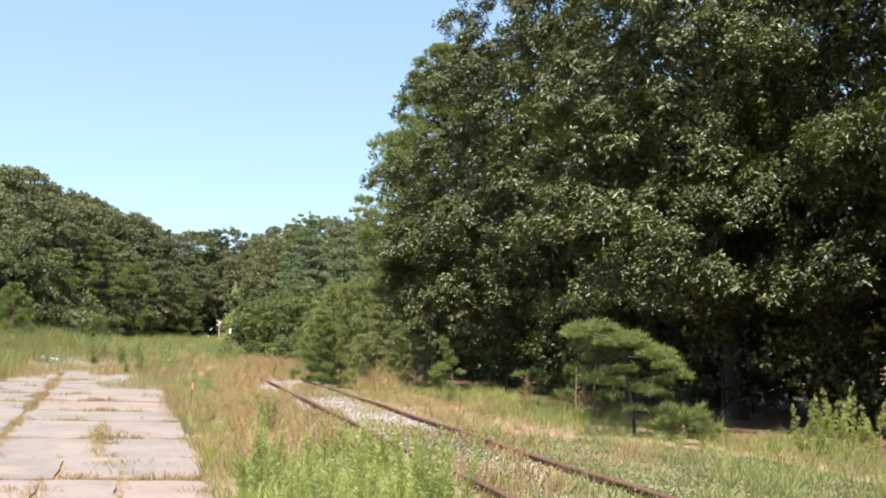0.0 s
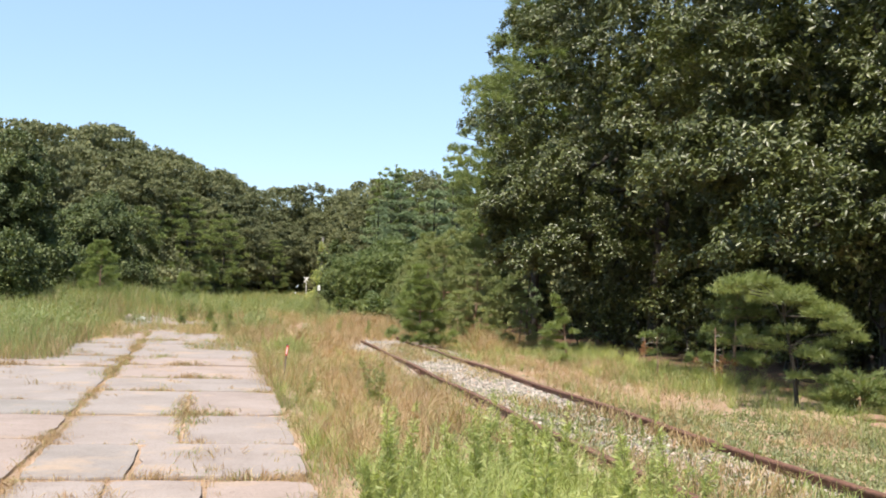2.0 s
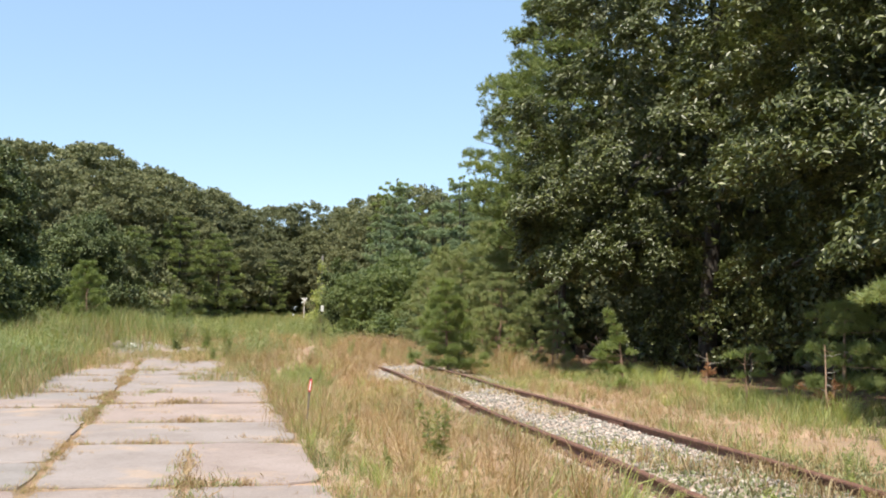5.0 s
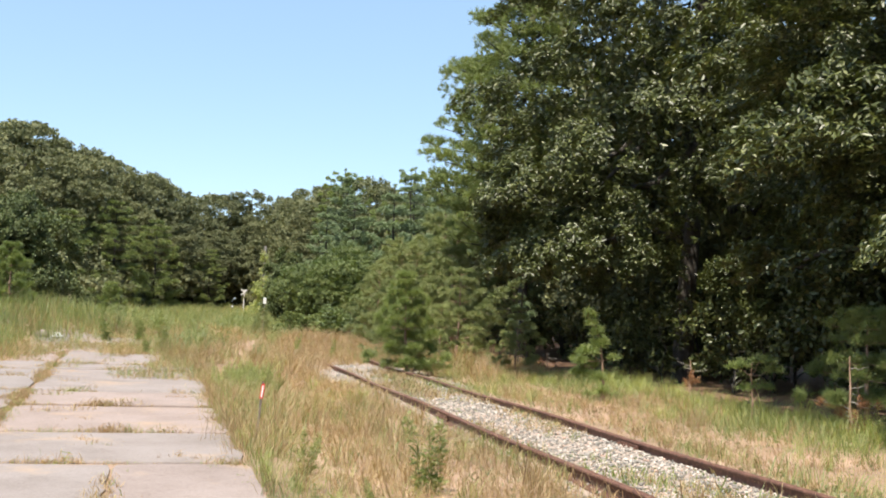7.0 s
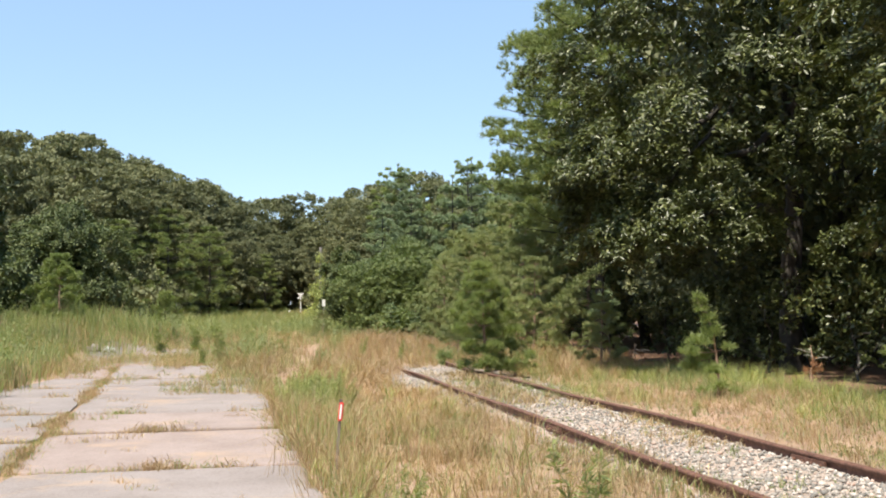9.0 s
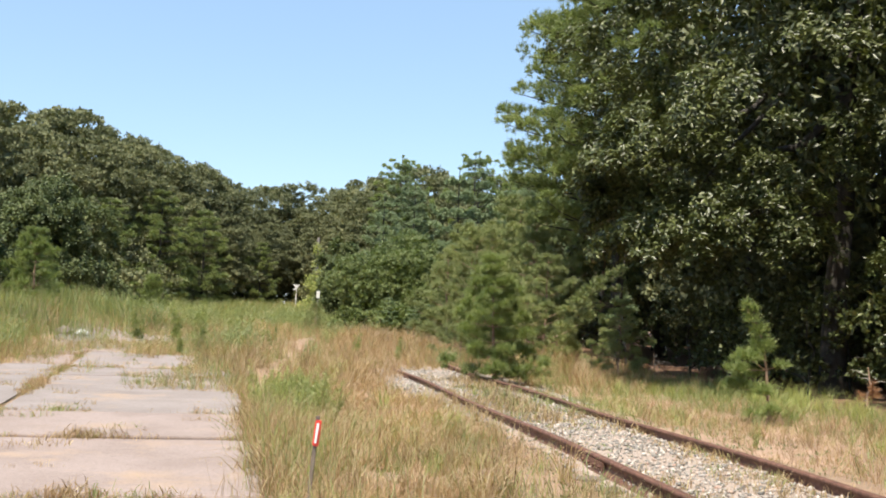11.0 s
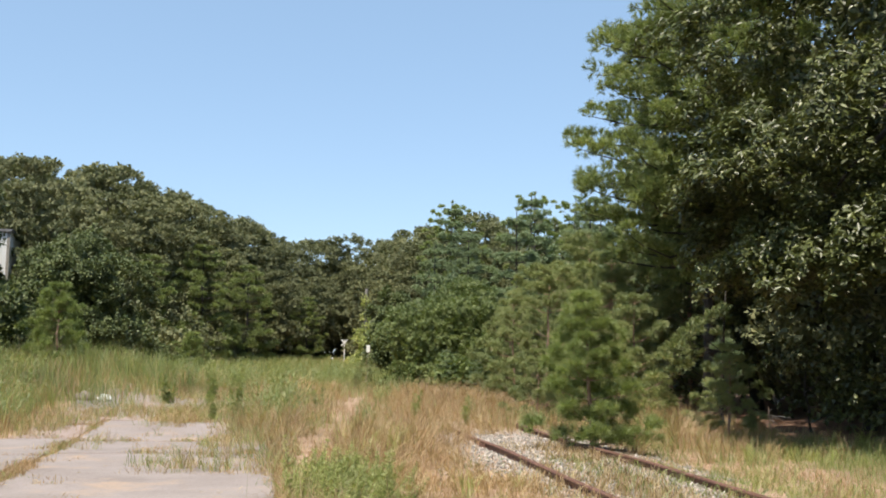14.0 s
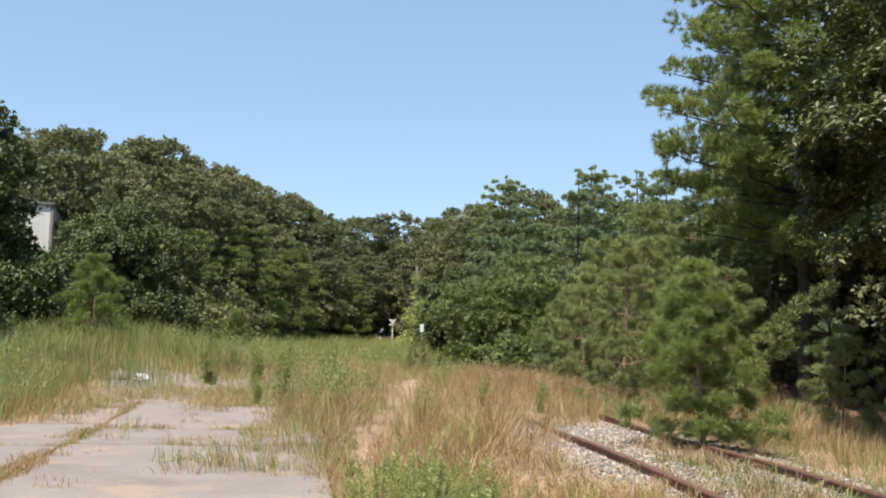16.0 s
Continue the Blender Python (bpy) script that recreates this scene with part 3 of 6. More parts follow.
def clumped_pine(name, place, label, seed, stem, lobes, tuft, leaf, group="", trunk_r=0.03, per_m2=90, size=1.0, category="tree", wood=None, arms_given=None):
    """A pine with its needles in rounded clumps: a stem through given places, a limb to every clump."""
    rng = np.random.default_rng(seed)
    t = thing(name, place, label, category, group)
    stem = np.array(stem, float)
    V, F = tube(stem, np.linspace(trunk_r, trunk_r * 0.3, len(stem)), 8)
    child("trunk", mesh_of("trunk", V, F, wood or PINE_BARK, True), t)
    arms = []
    if arms_given is not None:
        arms = [tube(line, np.linspace(0.035, 0.008, len(line)), 5) for line in arms_given]
    else:
        for row in lobes:
            c = np.array(row[:3], float)
            k = np.abs(stem[:, 2] - c[2] + 0.2).argmin()
            arms.append(tube(bent(rng, stem[k], c, 5, 0.03), np.linspace(max(trunk_r * 0.35, 0.007), 0.004, 5), 5))
    for V, F in arms:
        child("limb", mesh_of("limb", V, F, wood or PINE_BARK, True), t)
    P, D = puffs(rng, lobes, per_m2)
    V, F = scatter(*tuft, P, D, size * rng.uniform(0.75, 1.2, len(P)), rng)
    child("crown", mesh_of("crown", V, F, leaf), t)
    return t


def big_pine(place, label, seed, height, reach, group):
    """A tall pine: tiers of long upturned limbs that carry separate rounded clumps of needles, with sky between."""
    rng = np.random.default_rng(seed)
    t = thing("pine_tree", place, label, "tree", group)
    stem = bent(rng, (0, 0, -0.1), (0.2, 0.1, height), 12, 0.08)
    V, F = tube(stem, np.linspace(0.19, 0.04, 12), 9)
    child("trunk", mesh_of("trunk", V, F, OAK_BARK, True), t)
    P, D = [], []
    z = 3.7
    while z < height - 0.3:
        span = reach * np.interp(z / height, (0.12, 0.26, 0.36, 0.46, 0.62, 0.74, 1.0), (0.5, 0.66, 0.86, 1.0, 0.84, 0.58, 0.1))
        a0 = rng.uniform(0, 6.283)
        for k in range(8):
            a = a0 + k * 0.785 + rng.normal() * 0.25
            l = span * rng.uniform(0.66, 1.05)
            out, side = np.array([np.cos(a), np.sin(a), 0]), np.array([-np.sin(a), np.cos(a), 0])
            s = np.linspace(0, 1, 7)[:, None]
            arm = np.array([0, 0, z + rng.normal() * 0.12]) + out * l * s + np.array([0, 0, l]) * (-0.06 * s + 0.17 * s**2.5) + rng.normal(size=(7, 3)) * 0.04
            V, F = tube(arm, np.linspace(0.05, 0.010, 7), 5)
            child("limb", mesh_of("limb", V, F, OAK_BARK, True), t)
            for m in range(max(5, int(l * 4.2))):
                g = rng.uniform(0.22, 1.0) ** 0.75
                c = np.array([np.interp(g * 6, range(7), arm[:, i]) for i in range(3)])
                c = c + side * rng.normal() * (0.26 * l * (1.08 - g) + 0.05) + np.array([0, 0, rng.uniform(0.0, 0.16)])
                r = rng.uniform(0.12, 0.28)
                v = unit(rng.normal(size=(13, 3)) * np.array([1, 1, 0.6]) + out * 0.45 + np.array([0, 0, 0.55]))
                P.append(c + v * r * np.array([1.2, 1.2, 0.7]))
                D.append(v + np.array([0, 0, 0.35]))
        z += rng.uniform(0.5, 0.8)
    P, D = np.concatenate(P), np.concatenate(D)
    V, F = scatter(*PUFF_SHOOT, P, D, rng.uniform(0.8, 1.25, len(P)), rng)
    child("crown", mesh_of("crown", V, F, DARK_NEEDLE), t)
    return t


def at(x, y, dz=0.0):
    return (x, y, float(level(x, y)) + dz)


def again(ob, x, y, turn, size=1.0, dz=0.0):
    """One more of a thing, turned and scaled."""
    return copy_thing(ob, pose(*at(x, y, dz), 0, 0, turn) @ Matrix.Diagonal((size, size, size, 1)))


# ---- broad oaks along the track ----
OAK = "large oak with dark glossy green leaves at the wood's edge"
rk = np.random.default_rng(77)


def boughs(spans, count, z0, z1, size):
    """Low drooping boughs on a crown's open side: rows of lobes."""
    rows = []
    for k in range(count):
        x, y = rk.uniform(*spans[0]), rk.uniform(*spans[1])
        s = size * rk.uniform(0.7, 1.25)
        rows.append([x, y, rk.uniform(z0, z1), s * 1.15, s * 1.15, s * 0.7])
    return rows


EDGE = "oaks along the track"
oak_n = massed_tree("oak_tree", at(11.7, 36.2), OAK, 11, (5.9, 4.5, 8.4), 8.6, 74, (0.9, 1.5), OAK_SPRAY, OAK_LEAF, EDGE, taper=0.14, skirt=boughs(((-5.0, -2.6), (-3.5, 2.5)), 18, 3.0, 5.3, 0.8), floor=2.4, back=1.5, inner=1500, boughs_each=4.4, sprays=34, reach=0.74, droop=0.42)
oak_m = massed_tree("oak_tree", at(13.2, 24.6), OAK, 12, (5.7, 5.2, 8.4), 8.4, 64, (0.95, 1.6), OAK_SPRAY, OAK_LEAF, EDGE, taper=0.25, skirt=boughs(((-5.5, -2.6), (-5, 4)), 18, 2.7, 5.0, 0.8), floor=2.4, back=1.5, inner=1500, boughs_each=4.4, sprays=34, reach=0.74, droop=0.42)
massed_tree("oak_tree", at(15.9, 13.6), OAK, 13, (5.2, 5.2, 7.4), 8.8, 56, (0.95, 1.6), OAK_SPRAY, OAK_LEAF, EDGE, taper=0.25, skirt=boughs(((-5.1, -2.6), (-1, 5)), 6, 4.6, 6.0, 0.8), floor=3.4, back=1.5, inner=1500, boughs_each=4.4, sprays=34, reach=0.74, droop=0.42)
# the oaks at y 6.6 and -4.5 are unseen, added to cast shade
for ob, x, y, turn, size in [(oak_m, 15.6, 30.3, 25, 0.98), (oak_n, 16.4, 19.4, -20, 0.98), (oak_n, 12.3, 6.6, 15, 1.0), (oak_m, 14.6, -4.5, -30, 0.95)]:
    again(ob, x, y, turn, size)

# ---- wood behind the oaks ----
WOOD = "woodland tree with a dark green leafy crown"
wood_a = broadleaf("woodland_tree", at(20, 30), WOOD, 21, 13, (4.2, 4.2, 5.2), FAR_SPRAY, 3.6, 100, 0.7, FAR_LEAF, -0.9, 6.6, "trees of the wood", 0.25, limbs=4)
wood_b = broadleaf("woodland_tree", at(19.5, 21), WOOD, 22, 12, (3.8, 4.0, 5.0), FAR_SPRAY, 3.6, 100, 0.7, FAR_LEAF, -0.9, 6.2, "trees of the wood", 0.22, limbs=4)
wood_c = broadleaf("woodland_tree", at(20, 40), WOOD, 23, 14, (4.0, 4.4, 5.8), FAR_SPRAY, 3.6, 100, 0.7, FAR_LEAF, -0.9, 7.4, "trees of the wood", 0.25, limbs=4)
kinds = (wood_a, wood_b, wood_c)
rng = np.random.default_rng(5)
for k, (x, y, s) in enumerate([(20, 11, 1.0), (17, 5, 1.0), (14.5, -2, 0.9), (24, 25, 1.0), (25, 36, 1.0), (17.5, 45, 0.9), (15.5, 52, 0.85), (22, 50, 1.0), (26, 60, 1.0), (19, 62, 0.9)]):
    again(kinds[k % 3], x, y, rng.uniform(0, 360), s * rng.uniform(0.92, 1.08))

# dark understorey bushes below the oaks
UNDER = "shady undergrowth bush with dark green leaves"
under_a = broadleaf("undergrowth_bush", at(14.0, 30.8), UNDER, 31, 3, (1.5, 1.5, 1.3), BUSH_SPRAY, 7, 14, 0.6, OAK_LEAF, -0.9, 1.4, "bushes under the oaks", 0.05, category="bush", limbs=4)
under_b = broadleaf("undergrowth_bush", at(14.2, 18.6), UNDER, 32, 3, (1.7, 1.4, 1.6), BUSH_SPRAY, 7, 14, 0.65, OAK_LEAF, -0.9, 1.7, "bushes under the oaks", 0.05, category="bush", limbs=4)
for k, (x, y, s) in enumerate([(11.4, 32.6, 0.8), (10.9, 35.8, 0.75), (11.2, 38.8, 0.85), (12.6, 24.2, 0.95), (12.8, 33.2, 1.0), (12.6, 36.8, 1.0), (12.9, 29.4, 1.0), (10.6, 41.4, 0.7), (13.6, 27.5, 0.9), (14.2, 34.5, 1.0), (15.5, 28, 1.2), (15.6, 22.5, 1.2), (14.4, 16.0, 1.0), (16.2, 32, 1.3), (14.6, 39, 1.1), (13.0, 45.5, 1.1), (16, 18.5, 1.2), (16.8, 36.5, 1.3), (13.6, 20.5, 0.9), (14.5, 10.5, 1.1), (18, 25, 1.4), (18, 30, 1.4), (18.5, 20, 1.4), (14, 49, 1.2), (11.2, 48.5, 1.0), (13.0, 41.5, 0.8), (14.6, 43, 1.1), (16.5, 40.5, 1.3), (17, 13.5, 1.3)]):
    again((under_a, under_b)[k % 2], x, y, rng.uniform(0, 360), s)

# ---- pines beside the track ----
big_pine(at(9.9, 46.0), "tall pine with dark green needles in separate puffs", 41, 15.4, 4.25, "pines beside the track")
clumped_pine("pine_sapling", at(6.95, 29.6), "young pine with a bare reddish lower trunk and bent top", 42, [(0, 0, -0.064), (-0.026, 0, 0.384), (-0.064, 0, 0.794), (-0.09, 0.026, 1.152), (-0.205, 0.038, 1.472), (-0.41, 0.064, 1.818)], [(-0.384, 0, 0.973, 0.256, 0.282, 0.166), (-0.589, -0.128, 0.794, 0.205, 0.23, 0.154), (-0.307, 0.192, 0.717, 0.256, 0.256, 0.154), (-0.486, 0.064, 0.538, 0.23, 0.256, 0.166), (-0.205, -0.192, 0.461, 0.192, 0.192, 0.154), (0.154, 0, 0.87, 0.154, 0.166, 0.09), (-0.128, 0, 1.126, 0.205, 0.218, 0.205), (-0.192, 0.026, 1.357, 0.166, 0.166, 0.192), (-0.294, 0.038, 1.562, 0.128, 0.128, 0.179), (-0.384, 0.051, 1.741, 0.09, 0.09, 0.141), (-0.282, 0, 1.715, 0.064, 0.064, 0.128)], NEAR_TUFT, PINE_NEEDLE, "pine saplings", 0.028, 120, 1.0)
clumped_pine("low_pine", at(6.72, 29.2), "low green pine seedling in the grass", 49, [(0, 0, -0.03), (0, 0, 0.1), (0.02, 0, 0.22)], [(-0.25, 0, 0.14, 0.2, 0.2, 0.1), (0.12, 0.05, 0.16, 0.24, 0.2, 0.12), (0.35, 0, 0.12, 0.17, 0.2, 0.09), (0.0, -0.1, 0.24, 0.18, 0.16, 0.1)], NEAR_TUFT, PINE_NEEDLE, "young pines", 0.015, 90, 0.85)
clumped_pine("pine_sapling", at(9.1, 42.5), "young blue-green pine with a thin pale trunk", 43, [(0, 0, -0.05), (0.02, 0, 0.4), (-0.04, 0, 0.75), (-0.1, 0.02, 1.3), (-0.16, 0.03, 1.75), (-0.2, 0.05, 2.15)], [(-0.3, 0, 0.62, 0.3, 0.3, 0.12), (-0.55, -0.1, 0.42, 0.24, 0.2, 0.1), (-0.4, 0.1, 0.98, 0.26, 0.25, 0.16), (-0.1, -0.1, 1.15, 0.24, 0.25, 0.18), (0.18, 0.1, 1.25, 0.2, 0.22, 0.16), (-0.45, 0, 1.4, 0.2, 0.2, 0.16), (-0.15, 0, 1.55, 0.26, 0.25, 0.2), (0.14, 0, 1.68, 0.17, 0.2, 0.15), (-0.3, 0, 1.85, 0.18, 0.18, 0.16), (-0.05, 0.1, 1.98, 0.16, 0.16, 0.18), (-0.2, 0, 2.2, 0.1, 0.1, 0.16)], NEAR_TUFT, BLUE_NEEDLE, "pine saplings", 0.026, 75, 1.1, wood=GREY_BARK)
boughed = [(0.25, 0, 2.75, 0.25, 0.25, 0.2), (0.0, -0.1, 2.6, 0.3, 0.3, 0.22), (-0.25, 0, 2.42, 0.32, 0.3, 0.24), (-0.5, -0.1, 2.24, 0.34, 0.3, 0.25), (-0.75, -0.1, 2.05, 0.32, 0.32, 0.24), (-0.95, -0.2, 1.85, 0.33, 0.3, 0.25), (-1.2, -0.2, 1.62, 0.3, 0.3, 0.22), (-1.05, 0, 1.3, 0.3, 0.3, 0.2), (-0.7, 0, 1.5, 0.32, 0.3, 0.24), (-1.4, -0.1, 1.2, 0.24, 0.26, 0.18), (-0.4, 0.2, 1.75, 0.3, 0.3, 0.2), (0.3, 0.3, 2.2, 0.3, 0.3, 0.2)]
clumped_pine("pitch_pine", at(8.35, 41.6), "olive pitch pine with one long drooping bough", 57, [(0.35, 0.4, -0.1), (0.35, 0.4, 0.9), (0.38, 0.35, 1.8), (0.4, 0.3, 2.6), (0.45, 0.3, 3.2)], boughed, PUFF_TUFT, OLIVE_NEEDLE, "young pines beyond the ballast", 0.05, 40, 1.0, wood=OAK_BARK)
plumed_pine("young_pine", at(3.78, 34.9), "bushy young pine growing on the rail", 44, 2.5, 0.85, NEAR_SHOOT, PINE_NEEDLE, "young pines", 0.34, 0.04, 6, 0.045, 0.30, 1.0, 0.02, 1.0, 1.15, (-0.12, 0), 0.19, bare=0.2, clump_n=8, clump_r=0.09)
clumped_pine("low_pine", at(4.35, 34.6), "low green pine seedling against the rail", 144, [(0, 0, -0.03), (0, 0, 0.15), (0.02, 0, 0.3)], [(-0.2, 0, 0.2, 0.22, 0.2, 0.12), (0.12, 0.05, 0.26, 0.24, 0.2, 0.14), (0.35, 0, 0.2, 0.2, 0.2, 0.12), (0.0, -0.1, 0.34, 0.18, 0.16, 0.1)], NEAR_SHOOT, PINE_NEEDLE, "young pines", 0.015, 70, 0.8)
umbrella = [(-0.92, 0, 1.78, 0.3, 0.32, 0.15), (-0.6, -0.1, 1.84, 0.3, 0.32, 0.15), (-0.3, 0.1, 1.8, 0.33, 0.35, 0.15), (-0.45, -0.4, 1.6, 0.3, 0.3, 0.13), (0.05, -0.1, 1.7, 0.33, 0.35, 0.16), (0.4, 0, 1.58, 0.33, 0.35, 0.15), (0.75, -0.1, 1.46, 0.33, 0.35, 0.15), (1.08, 0, 1.36, 0.3, 0.3, 0.14), (0.2, -0.5, 1.4, 0.3, 0.3, 0.13), (0.6, -0.5, 1.22, 0.3, 0.3, 0.12), (1.0, -0.4, 1.05, 0.28, 0.28, 0.12), (0.3, 0.5, 1.6, 0.34, 0.34, 0.15), (-0.4, 0.5, 1.7, 0.34, 0.34, 0.15), (-0.5, 0.1, 0.98, 0.2, 0.22, 0.1), (0.35, -0.2, 0.85, 0.24, 0.25, 0.11), (0.85, -0.1, 0.72, 0.26, 0.26, 0.12), (0.1, -0.2, 0.5, 0.22, 0.2, 0.1), (0.5, -0.45, 0.42, 0.28, 0.26, 0.14), (0.85, -0.35, 0.32, 0.3, 0.26, 0.14), (0.2, -0.35, 0.8, 0.26, 0.24, 0.12), (0.6, -0.35, 0.95, 0.26, 0.24, 0.12), (-0.1, -0.2, 1.15, 0.24, 0.22, 0.11), (1.05, -0.2, 0.55, 0.26, 0.24, 0.13), (0.3, -0.1, 0.28, 0.26, 0.24, 0.12), (0.0, 0.2, 0.9, 0.26, 0.24, 0.12)]
ca, sa = math.cos(radians(25)), math.sin(radians(25))
umbrella = [(1.2 * (x * ca - y * sa), 1.2 * (x * sa + y * ca), z * 1.1, a * 1.15, b * 1.15, c) for x, y, z, a, b, c in umbrella if z > 0.9 or (x < 0.9 and z > 0.4)]
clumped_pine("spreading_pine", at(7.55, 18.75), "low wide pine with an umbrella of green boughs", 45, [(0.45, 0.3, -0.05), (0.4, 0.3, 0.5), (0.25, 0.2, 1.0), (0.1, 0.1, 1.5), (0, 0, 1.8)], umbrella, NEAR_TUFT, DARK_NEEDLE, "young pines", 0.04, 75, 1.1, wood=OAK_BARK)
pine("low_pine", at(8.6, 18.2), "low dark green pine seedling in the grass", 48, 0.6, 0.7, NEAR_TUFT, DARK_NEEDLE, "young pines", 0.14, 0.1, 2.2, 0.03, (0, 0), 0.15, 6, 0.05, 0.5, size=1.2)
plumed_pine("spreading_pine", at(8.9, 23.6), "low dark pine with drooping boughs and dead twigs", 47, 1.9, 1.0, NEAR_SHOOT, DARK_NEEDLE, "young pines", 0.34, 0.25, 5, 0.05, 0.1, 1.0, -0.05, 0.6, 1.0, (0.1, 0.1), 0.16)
clumped_pine("pine_sapling", at(7.75, 25.0), "small pine with a few green puffs over dead brown twigs", 58, [(0, 0, -0.05), (0.02, 0, 0.4), (-0.02, 0, 0.8), (0, 0, 1.1)], [(-0.25, 0, 0.95, 0.22, 0.2, 0.1), (0.1, -0.1, 1.05, 0.25, 0.22, 0.12), (0.4, 0, 0.9, 0.2, 0.2, 0.1), (-0.1, 0, 0.6, 0.16, 0.16, 0.09), (0.3, 0.1, 0.62, 0.16, 0.16, 0.09)], NEAR_TUFT, PINE_NEEDLE, "pine saplings", 0.022, 75, 1.0)


def dead_pine(x, y, height, seed):
    """A small dead pine: bare reddish stem, brown needles low on it."""
    r = np.random.default_rng(seed)
    t = thing("dead_pine", at(x, y), "small dead pine with a bare reddish stem and brown needles", "tree", "dead pines")
    line = bent(r, (0, 0, -0.05), (r.normal() * 0.1, 0.05, height), 6, 0.03)
    V, F = tube(line, np.linspace(0.024, 0.009, 6), 7)
    child("trunk", mesh_of("trunk", V, F, PINE_BARK, True), t)
    P, D = [], []
    for k in range(9):
        a, h = r.uniform(0, 6.3), r.uniform(0.08, 0.9) * height
        root = np.array([np.interp(h, line[:, 2], line[:, m]) for m in range(3)])
        end = root + np.array([np.cos(a), np.sin(a), r.uniform(-0.3, 0.3)]) * r.uniform(0.25, 0.5)
        V, F = tube(bent(r, root, end, 5, 0.02), np.linspace(0.010, 0.003, 5), 4)
        child("twig", mesh_of("twig", V, F, GREY_BARK), t)
        if h < 0.55 * height:
            for m in range(7):
                P.append(root + (end - root) * r.uniform(0.5, 1.0) + r.normal(size=3) * 0.05)
                D.append(end - root + r.normal(size=3) * 0.2)
    V, F = scatter(*NEAR_TUFT, np.array(P), np.array(D), r.uniform(0.7, 1.1, len(P)), r)
    child("crown", mesh_of("crown", V, F, RED_NEEDLE), t)


for k, (x, y, h) in enumerate([(8.28, 23.0, 1.2), (8.45, 23.15, 0.8), (9.7, 31.4, 0.8), (9.3, 40.6, 0.6)]):
    dead_pine(x, y, h, 300 + k)
olive = "young pitch pine with olive green needles and brown cones"
mid_a = plumed_pine("pitch_pine", at(5.2, 45.0), olive, 51, 3.9, 1.45, MID_SHOOT, OLIVE_NEEDLE, "young pines beyond the ballast", 0.62, 0.08, 5, 0.06, 0.34, 1.0, 0.10, 0.75, 1.0, (0.1, 0), 0.33, bare=0.34, clump_n=14, clump_r=0.135)
mid_b = plumed_pine("pitch_pine", at(6.9, 43.2), olive, 52, 3.1, 1.25, MID_SHOOT, OLIVE_NEEDLE, "young pines beyond the ballast", 0.56, 0.06, 5, 0.05, 0.34, 1.0, 0.10, 0.8, 0.95, (0.1, 0), 0.31, bare=0.34, clump_n=14, clump_r=0.125)
for x, y, ob, s, turn in [(4.4, 42.3, mid_b, 0.55, 40), (6.3, 47.5, mid_a, 1.05, 100), (7.6, 47, mid_b, 1.25, 170), (5.4, 50.5, mid_b, 1.05, 220), (5.9, 41.2, mid_b, 0.6, 300), (7.9, 39.6, mid_b, 0.62, 20), (8.3, 50, mid_a, 1.25, 60), (6.4, 52.0, mid_a, 1.15, 290), (6.0, 54.5, mid_b, 1.0, 130), (10.6, 49.5, mid_a, 1.6, 10), (8.9, 54.5, mid_a, 1.5, 200), (1.2, 59.5, mid_a, 0.34, 90), (0.75, 58.2, mid_b, 0.22, 10)]:
    again(ob, x, y, turn, s)
blue = "white pine with feathery blue-green boughs"
far_p = plumed_pine("white_pine", at(8.3, 66), blue, 53, 8.2, 2.5, FAR_SHOOT, BLUE_NEEDLE, "white pines", 1.1, 0.06, 6, 0.11, 0.20, 1.0, 0.04, 0.88, 0.85, (0, 0), 0.22, OAK_BARK, bare=0.1, clump_n=10, clump_r=0.17)
far_q = plumed_pine("white_pine", at(10.8, 75), blue, 54, 10.2, 2.8, FAR_SHOOT, BLUE_NEEDLE, "white pines", 1.25, 0.08, 6, 0.12, 0.22, 1.0, 0.04, 0.85, 0.9, (0, 0), 0.23, OAK_BARK, bare=0.1, clump_n=10, clump_r=0.18)
for x, y, ob, s, turn in [(6.6, 70, far_p, 0.95, 70), (8.2, 88, far_q, 1.1, 130), (11.8, 66, far_p, 1.05, 200), (13.4, 70, far_q, 0.95, 20), (9.6, 60, far_p, 0.85, 250), (14, 60, far_q, 0.95, 310), (12.6, 80, far_q, 0.92, 80), (12, 57, far_p, 1.0, 140), (6.2, 82, far_p, 1.0, 10), (3.7, 54.2, far_p, 0.21, 60), (4.6, 53.4, far_q, 0.16, 10), (5.3, 54.0, far_p, 0.19, 200)]:
    again(ob, x, y, turn, s)
tip = plumed_pine("white_pine", at(8.2, 90), "white pine with an open ragged top", 55, 11.8, 2.7, FAR_SHOOT, PINE_NEEDLE, "white pines", 1.2, 0.42, 5, 0.16, 0.6, 1.0, 0.2, 0.4, 1.0, (0, 0), 0.26, OAK_BARK, bare=0.3, clump_n=7, clump_r=0.16)
again(tip, 11.4, 77, 100, 0.9)
again(tip, 15.0, 82, 200, 0.95)
# woodland trees added behind oak and pine, mostly hidden, to shade the litter
again(wood_b, 12.4, 42.2, 70, 0.8)
again(wood_a, 13.0, 50.0, 200, 0.85)
again(wood_c, 13.6, 46.5, 40, 1.15)
again(wood_a, 16.2, 41, 140, 1.2)

